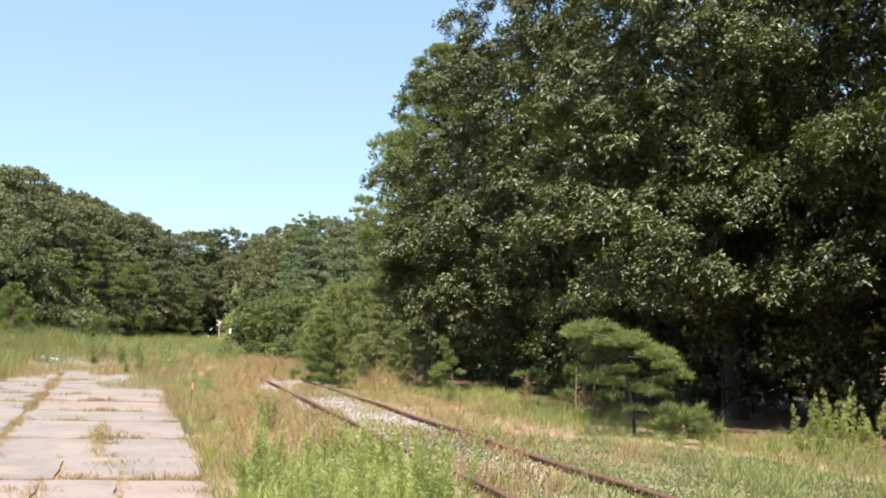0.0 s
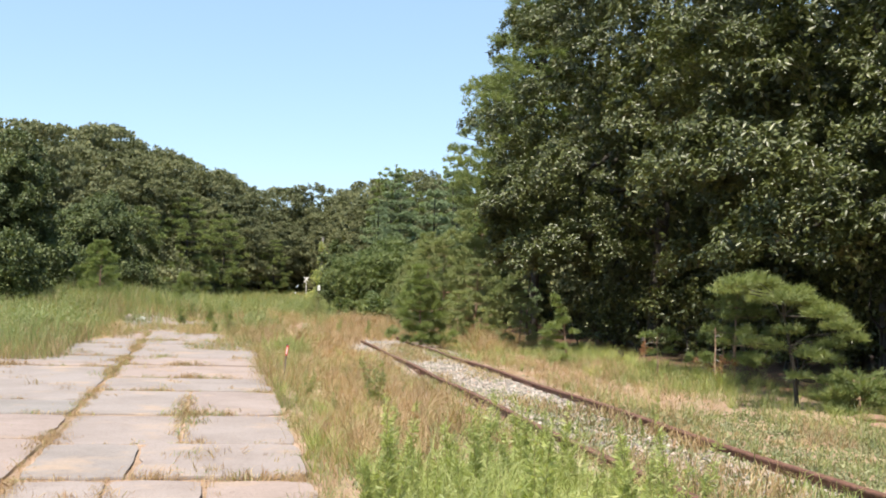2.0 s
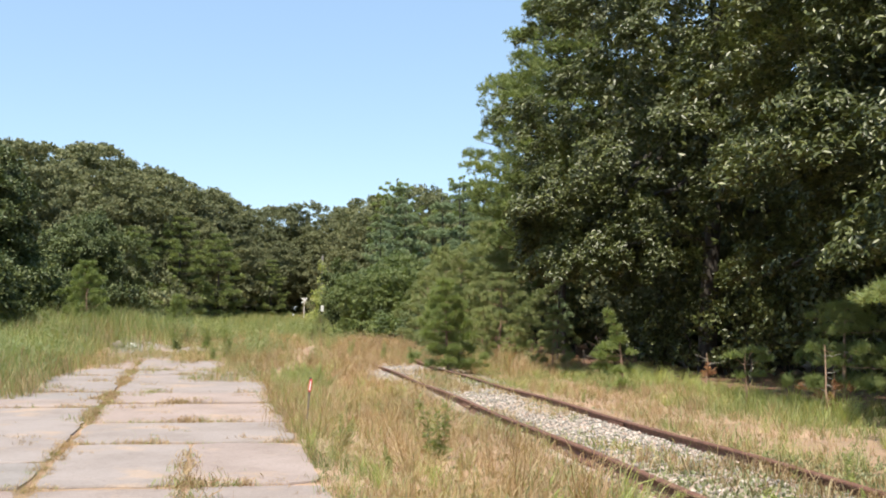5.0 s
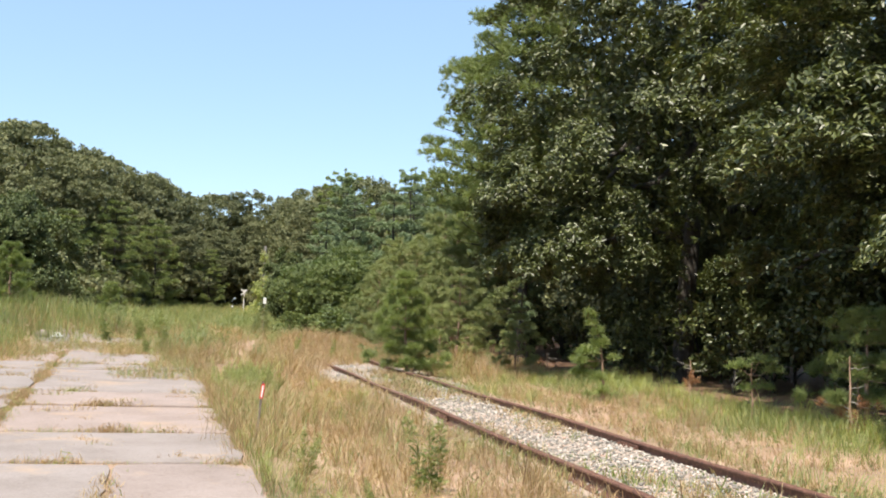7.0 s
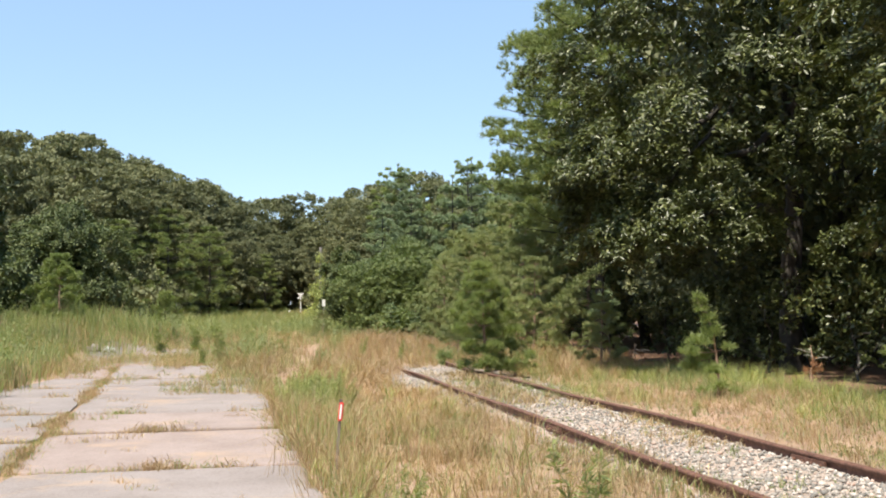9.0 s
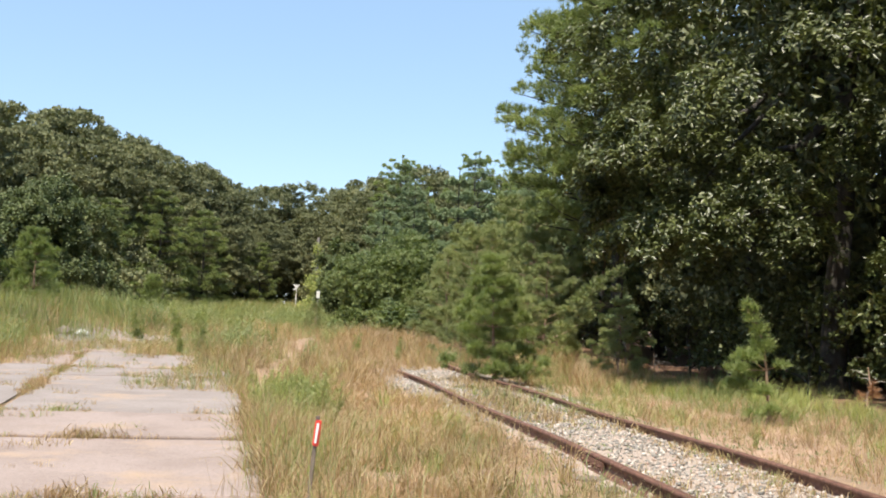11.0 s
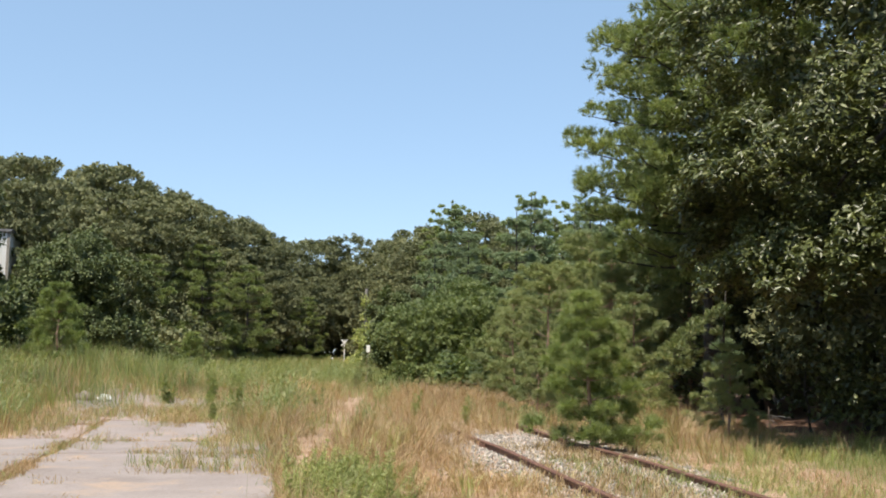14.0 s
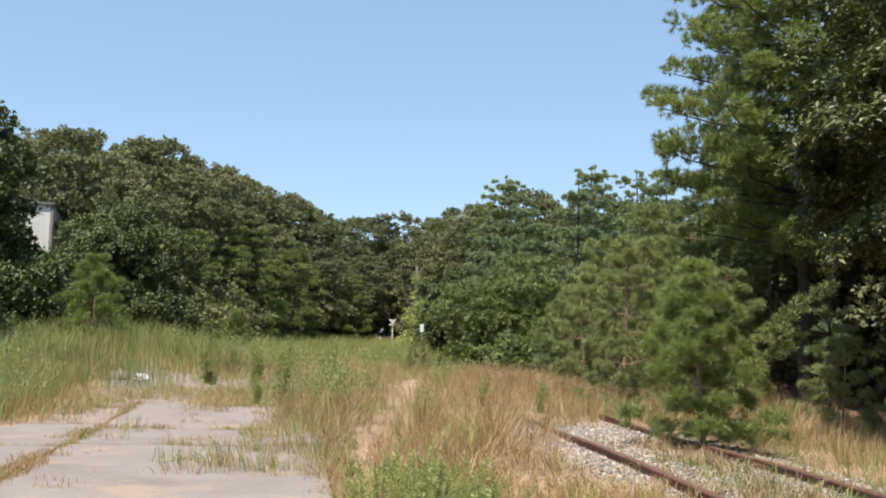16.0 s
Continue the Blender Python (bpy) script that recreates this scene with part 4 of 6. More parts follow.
# green locust thicket and low bushes at its foot
LOCUST_SPRAY = leaf_spray(9, 14, 0.095, 0.03, (20, 110), True)
broadleaf("locust_tree", at(4.9, 61), "fine-leaved fresh green locust with drooping sprays", 61, 5, (1.95, 1.9, 1.9), LOCUST_SPRAY, 46, 60, 0.8, BRIGHT_LEAF, -0.9, 2.05, "locust thicket", 0.1, limbs=4, droop=-0.1, even=0.6)
massed_tree("leafy_tree", at(2.75, 69), "slender dark green leafy tree beside the vine-covered pole", 161, (0.95, 1.1, 2.1), 2.3, 26, (0.35, 0.6), MID_SPRAY, THICKET_LEAF, low=-0.9, floor=0.2, inner=260, trunk_r=0.1, boughs_each=16, sprays=12, reach=0.5, droop=0.3)
broadleaf("locust_tree", at(7.0, 59.5), "fine-leaved fresh green locust with drooping sprays", 62, 4, (1.8, 1.8, 1.8), LOCUST_SPRAY, 40, 50, 0.6, BRIGHT_LEAF, -0.9, 1.5, "locust thicket", 0.1, limbs=4, droop=-0.1)
low = "low rounded bush with small grey-green leaves"
bush_a = broadleaf("low_bush", at(4.0, 55.2), low, 63, 1.6, (1.0, 1.0, 0.75), BUSH_SPRAY, 26, 12, 0.42, BRIGHT_LEAF, -0.9, 0.7, "bushes in the meadow", 0.03, category="bush", limbs=3)
for x, y, s, turn in [(5.2, 54.6, 0.85, 50), (2.9, 58.5, 0.8, 120), (6.4, 55.8, 0.9, 20), (3.5, 59.3, 0.75, 300)]:
    again(bush_a, x, y, turn, s)

# ---- far tree line ----
FAR = "distant oak with a dense olive green crown"
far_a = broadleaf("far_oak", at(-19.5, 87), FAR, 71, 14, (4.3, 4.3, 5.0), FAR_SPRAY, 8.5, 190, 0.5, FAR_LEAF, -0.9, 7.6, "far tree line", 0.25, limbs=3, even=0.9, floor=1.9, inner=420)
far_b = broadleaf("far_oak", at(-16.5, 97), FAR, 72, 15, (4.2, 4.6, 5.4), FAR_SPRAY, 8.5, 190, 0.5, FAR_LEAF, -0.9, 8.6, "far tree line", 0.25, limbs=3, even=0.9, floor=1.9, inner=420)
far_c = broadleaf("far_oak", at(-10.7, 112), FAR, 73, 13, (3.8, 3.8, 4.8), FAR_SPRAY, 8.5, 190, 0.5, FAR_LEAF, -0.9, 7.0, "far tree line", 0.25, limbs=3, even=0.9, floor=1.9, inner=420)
fars = (far_a, far_b, far_c)
spots = [(-24, 78, 0.84), (-21.5, 91, 0.94), (-17.8, 102, 1.22), (-12.2, 109, 1.05), (-8.8, 115, 0.9), (-23, 97, 1.18), (-19, 108, 1.22), (-14, 104, 0.96), (-13, 118, 1.18), (-7.5, 119, 0.97), (-5, 126, 0.84), (-9, 128, 1.12), (-1.5, 134, 1.0), (2.5, 132, 0.94), (6.2, 128, 1.02), (9.5, 124, 1.04), (5.5, 112, 0.75), (8.2, 104, 0.9), (6.4, 97, 0.72), (10.2, 97, 0.8), (13, 92, 0.78), (16.5, 86, 0.74), (12.5, 110, 0.92), (17, 100, 0.95), (-15.5, 84, 0.74), (-12, 94, 0.82), (-8.5, 104, 0.74), (-5, 112, 0.62), (18, 75, 0.72), (-1.2, 121, 0.66), (3.6, 121, 0.58), (-3.5, 117, 0.48)]
for k, (x, y, s) in enumerate(spots):
    again(fars[k % 3], x, y, rng.uniform(0, 360), s)
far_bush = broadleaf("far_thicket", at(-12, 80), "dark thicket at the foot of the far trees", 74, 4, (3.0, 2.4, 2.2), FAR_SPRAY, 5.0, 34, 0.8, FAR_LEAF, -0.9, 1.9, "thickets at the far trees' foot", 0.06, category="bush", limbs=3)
for x, y, s in [(-14.2, 76, 0.9), (-12.5, 90, 1.1), (-9.5, 88, 0.7), (-7.5, 99, 0.7), (-7, 112, 1.3), (-5.0, 119, 1.0), (1.5, 125, 1.1), (4.5, 122, 1.0), (-2.5, 124, 1.4), (4.8, 104, 1.0), (6.4, 92, 1.0), (7.2, 112, 1.4), (8.5, 98, 1.3), (5.4, 86, 0.8), (11, 104, 1.4), (-18, 84, 1.4), (-23, 70, 1.2), (6, 132, 1.6), (0, 136, 1.7), (-8, 124, 1.6), (10, 84, 1.3), (13.5, 76, 1.4), (15.5, 68, 1.4), (14.5, 55, 1.1), (-24, 66, 1.4), (11.8, 62, 1.1), (16.5, 47, 1.2), (18.5, 38, 1.3), (19, 30, 1.4), (19, 22, 1.4), (18.5, 13, 1.4), (16.5, 7, 1.3), (14.0, 42, 0.8), (16.5, 51, 1.4), (13.0, 39.5, 0.7), (20, 56, 1.6)]:
    again(far_bush, x, y, rng.uniform(0, 360), s)
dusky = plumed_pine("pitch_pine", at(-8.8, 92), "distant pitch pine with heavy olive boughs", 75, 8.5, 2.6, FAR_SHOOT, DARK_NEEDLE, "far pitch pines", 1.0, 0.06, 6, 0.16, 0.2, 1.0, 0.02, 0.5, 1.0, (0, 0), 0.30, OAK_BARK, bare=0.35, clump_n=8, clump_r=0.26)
for x, y, s, turn in [(-6.2, 99, 0.9, 60), (-11.5, 86, 0.85, 160), (-1.9, 112, 0.7, 300)]:
    again(dusky, x, y, turn, s)

# left side: round tree, thickets, a shrub pine
massed_tree("round_tree", at(-11.2, 66), "rounded leafy tree with fresh green top", 81, (3.0, 3.0, 3.2), 3.5, 30, (0.75, 1.1), MID_SPRAY, THICKET_LEAF, low=-0.7, floor=0.3, inner=900, trunk_r=0.18, boughs_each=16, sprays=12, reach=0.6, droop=0.3)
massed_tree("leafy_tree", at(-13.2, 54.5), "tall leafy tree beside the meadow", 82, (1.7, 1.8, 3.9), 4.3, 44, (0.4, 0.7), MID_SPRAY, THICKET_LEAF, low=-0.9, floor=0.3, inner=500, trunk_r=0.15, boughs_each=16, sprays=12, reach=0.6, droop=0.3)
thicket = "dense green thicket at the meadow's edge"
bush_l = broadleaf("thicket_bush", at(-12.2, 50.0), thicket, 83, 3.4, (1.9, 1.8, 1.6), BUSH_SPRAY, 15, 44, 0.45, THICKET_LEAF, -0.9, 1.6, "thicket at the meadow's edge", 0.05, category="bush", limbs=4)
for x, y, s, turn in [(-13.0, 48.5, 1.1, 40), (-12.4, 53.5, 1.1, 130), (-15.4, 51, 1.25, 220), (-10.9, 55, 0.8, 300), (-14.0, 59, 1.1, 60), (-10.4, 60.5, 0.55, 20), (-16, 44, 1.1, 10), (-17.2, 57, 1.3, 70), (-15.5, 63, 1.1, 180), (-18, 68, 1.2, 100), (-8.4, 66, 0.6, 250), (-18.5, 48, 1.4, 120)]:
    again(bush_l, x, y, turn, s)
plumed_pine("bushy_pine", at(-8.9, 53.0), "bright green bushy pine beside the thicket", 184, 2.55, 1.1, MID_SHOOT, PINE_NEEDLE, "", 0.45, 0.04, 6, 0.05, 0.45, 1.0, 0.12, 0.9, 1.1, (0, 0), 0.2, bare=0.25, clump_n=8, clump_r=0.12)
pine("shrub_pine", at(-6.75, 70), "small pale green pine standing in the grass", 84, 2.2, 0.95, MID_TUFT, PINE_NEEDLE, "", 0.25, 0.05, 1.8, 0.05, (0, 0), 0.5, 6, 0.08, 0.8, size=1.2)


# ---- white house beyond the thicket ----
def white_house():
    t = thing("white_house", (-21.4, 82, float(level(-21.4, 82)) - 0.2), "white clapboard house half hidden behind trees", "house", turn=2)
    bm = bmesh.new()
    box(bm, 5.0, 7.0, 8.3, Matrix.Translation((0, 3.5, 4.15)))
    wall = part("wall", bm, WHITE, t)
    bm = bmesh.new()
    box(bm, 5.03, 0.03, 0.185)
    board = part("clapboard", bm, WHITE, wall)
    for k in range(40):
        ob = board if k == 0 else child("clapboard", board.data, wall)
        ob.matrix_local = Matrix.Translation((0, -0.012, 0.3 + 0.2 * k)) @ Matrix.Rotation(radians(5), 4, "X")
    bm = bmesh.new()
    box(bm, 5.3, 7.4, 0.16, Matrix.Translation((0, 3.5, 8.38)), 0.03)
    part("roof", bm, GREY_ROOF, t)
    # grey strip on the right edge: the side wall's shade as colour
    bm = bmesh.new()
    box(bm, 0.16, 0.05, 8.3, Matrix.Translation((2.44, -0.035, 4.15)))
    part("corner_board", bm, GREY_BARK, t, "grey strip coloured as the shaded side wall")
    for x in (-1.2, 1.3):
        for z in (2.0, 5.0):
            bm = bmesh.new()
            box(bm, 0.95, 0.08, 1.4, Matrix.Translation((x, -0.02, z)), 0.01)
            w = part("window", bm, WHITE, t)
            bm = bmesh.new()
            box(bm, 0.78, 0.04, 1.22, Matrix.Translation((x, -0.055, z)))
            part("pane", bm, GLASS, w)


white_house()


# ---- crossing sign, posts and small things ----
def crossbuck():
    t = thing("crossing_sign", at(1.5, 115), "white crossbuck sign on a post in the grass", "sign")
    bm = bmesh.new()
    box(bm, 0.09, 0.09, 2.35, Matrix.Translation((0, 0, 1.175)), 0.012)
    part("post", bm, WHITE, t)
    for a in (-1, 1):
        bm = bmesh.new()
        box(bm, 0.78, 0.03, 0.12, Matrix.Translation((0, -0.075 - 0.02 * a, 2.05)) @ Matrix.Rotation(radians(45 * a), 4, "Y"), 0.01)
        part("arm", bm, WHITE, t)


crossbuck()


def vine_pole():
    """A bare utility pole wrapped in vines to two thirds of its height."""
    r = np.random.default_rng(91)
    t = thing("utility_pole", at(2.14, 85), "grey wooden pole overgrown with bright green vines", "pole")
    V, F = tube(bent(r, (0, 0, -0.2), (0.05, 0, 5.4), 6, 0.02), np.linspace(0.13, 0.09, 6), 9)
    child("post", mesh_of("post", V, F, GREY_BARK, True), t)
    lobes = [[r.normal() * 0.12, -0.1 + r.normal() * 0.12, z, 0.34 - 0.03 * z, 0.3 - 0.02 * z, 0.4] for z in np.linspace(0.4, 4.6, 13)] + [[-0.5, 0, 0.7, 0.6, 0.5, 0.7], [0.1, -0.2, 1.6, 0.5, 0.4, 0.6], [-0.35, -0.1, 2.3, 0.4, 0.35, 0.6]]
    P, D = shell(r, lobes, 26)
    V, F = scatter(*MID_SPRAY, P, D + np.array([0, 0, 0.3]), r.uniform(0.7, 1.2, len(P)), r)
    child("vine", mesh_of("vine", V, F, WEED_LEAF), t, "bright green climbing vine")


vine_pole()


def white_marker(x, y, width, height, top):
    t = thing("track_marker", at(x, y), "small white marker plate on a thin post", "marker", "white track markers")
    bm = bmesh.new()
    box(bm, 0.025, 0.025, top, Matrix.Translation((0, 0, top / 2)), 0.004)
    part("post", bm, GREY_BARK, t)
    bm = bmesh.new()
    box(bm, width, 0.02, height, Matrix.Translation((0, -0.04, top - height / 2)), 0.01)
    part("plate", bm, WHITE, t, "white plate")


white_marker(1.36, 62.0, 0.16, 0.32, 1.81)
white_marker(0.35, 110.0, 0.18, 0.22, 0.75)


def marker_stake():
    t = thing("marker_stake", at(-0.315, 21.6, -0.06), "thin stake with a red and white reflector in the grass", "marker", turn=-12)
    bm = bmesh.new()
    box(bm, 0.028, 0.012, 0.86, Matrix.Translation((0, 0, 0.35)) @ Matrix.Rotation(radians(4), 4, "Y"), 0.003)
    part("stake", bm, TIE, t)
    bm = bmesh.new()
    box(bm, 0.042, 0.014, 0.175, Matrix.Translation((0.03, -0.014, 0.665)) @ Matrix.Rotation(radians(6), 4, "Y"), 0.006)
    r = part("reflector", bm, RED, t, "red reflector plate")
    bm = bmesh.new()
    box(bm, 0.017, 0.006, 0.135, Matrix.Translation((0.03, -0.024, 0.665)) @ Matrix.Rotation(radians(6), 4, "Y"), 0.002)
    part("stripe", bm, WHITE, r, "white stripe")


marker_stake()


def rubble(name, x, y, size, label, mat, seed):
    r = random.Random(seed)
    bm = bmesh.new()
    bmesh.ops.create_icosphere(bm, subdivisions=2, radius=1.0)
    for v in bm.verts:
        k = 1 + 0.28 * noise.noise(v.co * 1.7 + Vector((seed, 0, 0)))
        v.co = Vector((v.co.x * size[0] * k, v.co.y * size[1] * k, max(v.co.z, -0.5) * size[2] * k))
    me = bpy.data.meshes.new(name)
    bm.to_mesh(me)
    bm.free()
    me.materials.append(mat)
    ob = new(name, me)
    ob.matrix_world = pose(*at(x, y, size[2] * 0.35), 0, 0, r.uniform(0, 360))
    return tagged(ob, label, "rubble")


rubble("concrete_block", -6.6, 46.5, (0.26, 0.2, 0.17), "broken pale concrete block in the grass", CONCRETE, 1)
rubble("concrete_block", -6.15, 46.8, (0.2, 0.16, 0.14), "broken white concrete block in the grass", WHITE, 2)
LITTER = paint("reddish soil", (0.27, 0.165, 0.115), 0.95)
rubble("soil_mound", 8.3, 17.3, (0.36, 0.26, 0.06), "small mound of reddish soil and needles", LITTER, 3)
rubble("soil_mound", 7.9, 16.4, (0.22, 0.18, 0.045), "small mound of reddish soil and needles", LITTER, 4)


# ---- cracked concrete strip ----
def pavement():
    p = thing("pavement", (0, 0, 0), "cracked pinkish concrete slabs with weeds in the joints", "pavement", kind="structure")
    r = random.Random(7)
    rows_a = [-6.0, -3.2, -0.6, 1.9, 4.4, 6.9, 9.2, 11.65, 13.75, 16.4, 19.7, 22.3, 25.75, 28.3, 35.2, 37.6, 42.5, 46.2, 49.6, 53.0]
    rows_b = [-6.0, -2.5, 0.2, 2.9, 5.8, 8.6, 11.3, 13.95, 16.25, 18.0, 24.8, 26.6, 28.6, 34.6, 38.0, 41.2, 45.0, 48.4, 52.0]

    def slab(corners, lift):
        """A slab with worn, uneven edges from its four corners."""
        ring = []
        for k in range(4):
            a, b = Vector(corners[k]), Vector(corners[(k + 1) % 4])
            n = max(3, int((b - a).length / 0.28))
            for m in range(n):
                q = a.lerp(b, m / n)
                w = 0.07 if m == 0 else 0.0
                mid = (Vector(corners[0]) + Vector(corners[2])) / 2
                ring.append(q + (mid - q).normalized() * (w + 0.028 * abs(r.gauss(0, 1))))
        bm = bmesh.new()
        z = lift
        top = [bm.verts.new((q.x + (0.012 if q.x < 0 else 0), q.y, 0.0)) for q in ring]
        c = sum((v.co for v in top), Vector()) / len(top)
        for v in top:
            v.co = c + (v.co - c) * 0.992
            v.co.z = float(level(v.co.x, v.co.y)) + 0.022 + z
        rim = [bm.verts.new((q.x, q.y, float(level(q.x, q.y)) + 0.007 + z)) for q in ring]
        foot = [bm.verts.new((q.x, q.y, float(level(q.x, q.y)) - 0.12)) for q in ring]
        bm.faces.new(top)
        for k in range(len(ring)):
            n = (k + 1) % len(ring)
            bm.faces.new((rim[k], rim[n], top[n], top[k]))
            bm.faces.new((foot[k], foot[n], rim[n], rim[k]))
        bmesh.ops.recalc_face_normals(bm, faces=bm.faces)
        bmesh.ops.triangulate(bm, faces=[f for f in bm.faces if len(f.verts) > 4])
        part("slab", bm, CONCRETE, p)

    for rows, left, right in ((rows_a, lambda y: joint_x(y) + 0.02, edge_x), (rows_b, lambda y: joint_x(y) - 3.7 + 2.6 * float(smooth((y - 26) / 14)), lambda y: joint_x(y) - 0.03)):
        for k, (a, b) in enumerate(zip(rows, rows[1:])):
            g, tip_ = 0.045, 0.055
            split = rows is rows_a and 11 < a < 19
            cut = [0.0, 0.37 if a < 13 else 0.52, 1.0] if split else [0.0, 1.0]
            if 5 < a < 11:
                cut = [0.0, 0.31, 0.63, 1.0] if rows is rows_a else [0.0, 0.55, 1.0]
            for u, v in zip(cut, cut[1:]):
                q = []
                for (yy, s) in ((a + g, u), (a + g, v), (b - g, v), (b - g, u)):
                    x0, x1 = left(yy), right(yy)
                    inset = 0.008 if 0 < s < 1 else 0
                    q.append((x0 + (x1 - x0) * s + (inset if s == u else -inset), yy + (s - 0.5) * tip_ * 2, 0))
                slab(q, r.gauss(0, 0.006))
    return rows_a, rows_b


ROWS_A, ROWS_B = pavement()


# ---- railway track ----
def track():
    t = thing("railway_track", (0, 0, 0), "rusty disused railway track sunk in ballast", "railway")
    y0 = -12.0
    profile = [(-0.068, -0.15), (0.068, -0.15), (0.068, -0.137), (0.012, -0.118), (0.009, -0.045), (0.035, -0.032), (0.036, -0.006), (0.026, 0.0), (-0.026, 0.0), (-0.036, -0.006), (-0.035, -0.032), (-0.009, -0.045), (-0.012, -0.118), (-0.068, -0.137)]
    n = len(profile)
    joints = []
    for side, off in ((0, 0.0), (1, 1.51)):
        y, y1 = y0 - side * 3.0, (38.2, 41.2)[side]
        while y < y1:
            e = min(y + 11.9, y1)
            ys = np.linspace(y + 0.004, e - 0.004, 12)
            lift = np.array([float(level(rail_x(v) + 0.75, v)) for v in ys]) + 0.105 + 0.012 * np.sin(ys * 0.8 + side)
            V = np.array([[rail_x(v) + off + px + 0.008 * math.sin(v * 0.6 + side), v, h + pz] for v, h in zip(ys, lift) for px, pz in profile])
            F = np.array([[a * n + b, a * n + (b + 1) % n, (a + 1) * n + (b + 1) % n, (a + 1) * n + b] for a in range(11) for b in range(n)])
            child("rail", mesh_of("rail", V, F, RUST), t)
            joints.append((rail_x(e) + off, e, lift[-1]))
            y = e
    for x, y, z in joints:
        if y > 45:
            continue
        for s in (-1, 1):
            bm = bmesh.new()
            box(bm, 0.022, 0.62, 0.085, Matrix.Translation((x + s * 0.024, y, z - 0.082)), 0.006)
            bar = part("joint_bar", bm, RUST, t)
            for k in range(4):
                bm = bmesh.new()
                bmesh.ops.create_cone(bm, cap_ends=True, segments=6, radius1=0.018, radius2=0.016, depth=0.03, matrix=Matrix.Translation((x + s * 0.045, y - 0.24 + 0.16 * k, z - 0.082)) @ Matrix.Rotation(radians(90), 4, "Y"))
                part("bolt", bm, RUST, bar)
    bm = bmesh.new()
    box(bm, 2.55, 0.23, 0.16, None, 0.012)
    for v in bm.verts:
        v.co += Vector((noise.noise(v.co * 3) * 0.02, noise.noise(v.co * 5) * 0.015, noise.noise(v.co * 4) * 0.01))
    tie = bpy.data.meshes.new("tie")
    bm.to_mesh(tie)
    bm.free()
    tie.materials.append(TIE)
    r = random.Random(3)
    y = -10.0
    while y < 43:
        ob = child("tie", tie, t)
        cx = rail_x(y) + 0.755
        ob.matrix_world = pose(cx + r.gauss(0, 0.03), y, float(level(cx, y)) - 0.135 + r.gauss(0, 0.015), 0, 0, r.gauss(0, 1.0))
        y += 0.56 + r.gauss(0, 0.02)


track()


def stones(name, n, xs, ys, sizes, seed, keep):
    """Loose angular stones, each its own lump."""
    rng = np.random.default_rng(seed)
    base = np.array([[1, 0, 0], [-1, 0, 0], [0, 1, 0], [0, -1, 0], [0.1, 0.1, 0.85], [0, 0, -0.8], [0.75, 0.7, 0.4], [-0.75, -0.6, 0.55]], float)
    tri = np.array([[4, 0, 6], [4, 6, 2], [0, 2, 6], [4, 2, 1], [4, 1, 7], [1, 3, 7], [4, 7, 3], [4, 3, 0], [5, 2, 0], [5, 1, 2], [5, 3, 1], [5, 0, 3]])
    x, y = rng.uniform(*xs, n), rng.uniform(*ys, n)
    x = x + rail_x(y) - 2.4
    m = keep(x, y, rng.random(n))
    x, y = x[m], y[m]
    k = len(x)
    s = rng.uniform(*sizes, k)
    V = base[None] * s[:, None, None] * rng.uniform(0.5, 1.2, (k, 8, 1)) * rng.uniform(0.55, 1.35, (k, 1, 3))
    a = rng.uniform(0, 2 * np.pi, k)
    R = np.zeros((k, 3, 3))
    R[:, 0, 0], R[:, 0, 1], R[:, 1, 0], R[:, 1, 1], R[:, 2, 2] = np.cos(a), -np.sin(a), np.sin(a), np.cos(a), 1
    V = np.einsum("kij,kvj->kvi", R, V)
    V += np.stack([x, y, level(x, y) + s * rng.uniform(-0.1, 0.5, k)], -1)[:, None]
    F = tri[None] + (np.arange(k) * 8)[:, None, None]
    return tagged(new(name, mesh_of(name, V.reshape(-1, 3), F.reshape(-1, 3), STONE)), "grey and tan crushed stone ballast between the rails", "ballast", kind="stuff")


def bed_keep(x, y, u):
    c = np.abs(x - rail_x(y) - 0.755)
    d = np.where(c < 0.72, 0.8 + 0.2 * smooth((y - 25) / 4), np.where(c < 1.05, 0.35 + 0.65 * (y > 29), (c < 2.1) * (1.0 * (y > 31) * (y < 38.5) * (2.1 - c) / 1.05)))
    fade = np.where(y < 18, 0.35 + 0.5 * smooth((y - 10) / 8), 1.0) * smooth((39.6 - y) / 2.5)
    patch = 0.72 + 0.75 * wave(x * 1.5, y * 0.8)
    return u < d * fade * np.clip(patch, 0.25, 1)


stones("ballast", 112000, (0.9, 5.4), (3, 41), (0.011, 0.031), 8, bed_keep)


# ---- grass and weeds ----
def blade_tuft(seed, count, height, width, lean, spread):
    """A tuft of bent blades, each three triangles, one metre unit high at most."""
    rng = np.random.default_rng(seed)
    V, F = [], []
    for k in range(count):
        a = rng.uniform(0, 2 * np.pi)
        o = np.array([rng.normal(), rng.normal(), 0]) * spread
        d = np.array([np.cos(a), np.sin(a), 0])
        s = np.array([-np.sin(a + 0.6), np.cos(a + 0.6), 0]) * width * 0.5
        h, l = height * rng.uniform(0.5, 1.1), lean * rng.uniform(0.2, 1.2)
        n = len(V)
        m = o + d * h * l * 0.3 + np.array([0, 0, h * 0.6])
        e = o + d * h * l + np.array([0, 0, h * (1 - 0.25 * l)])
        V += [o - s, o + s, m - s * 0.8, m + s * 0.8, e]
        F += [[n, n + 1, n + 3], [n, n + 3, n + 2], [n + 2, n + 3, n + 4]]
    return np.array(V), np.array(F)


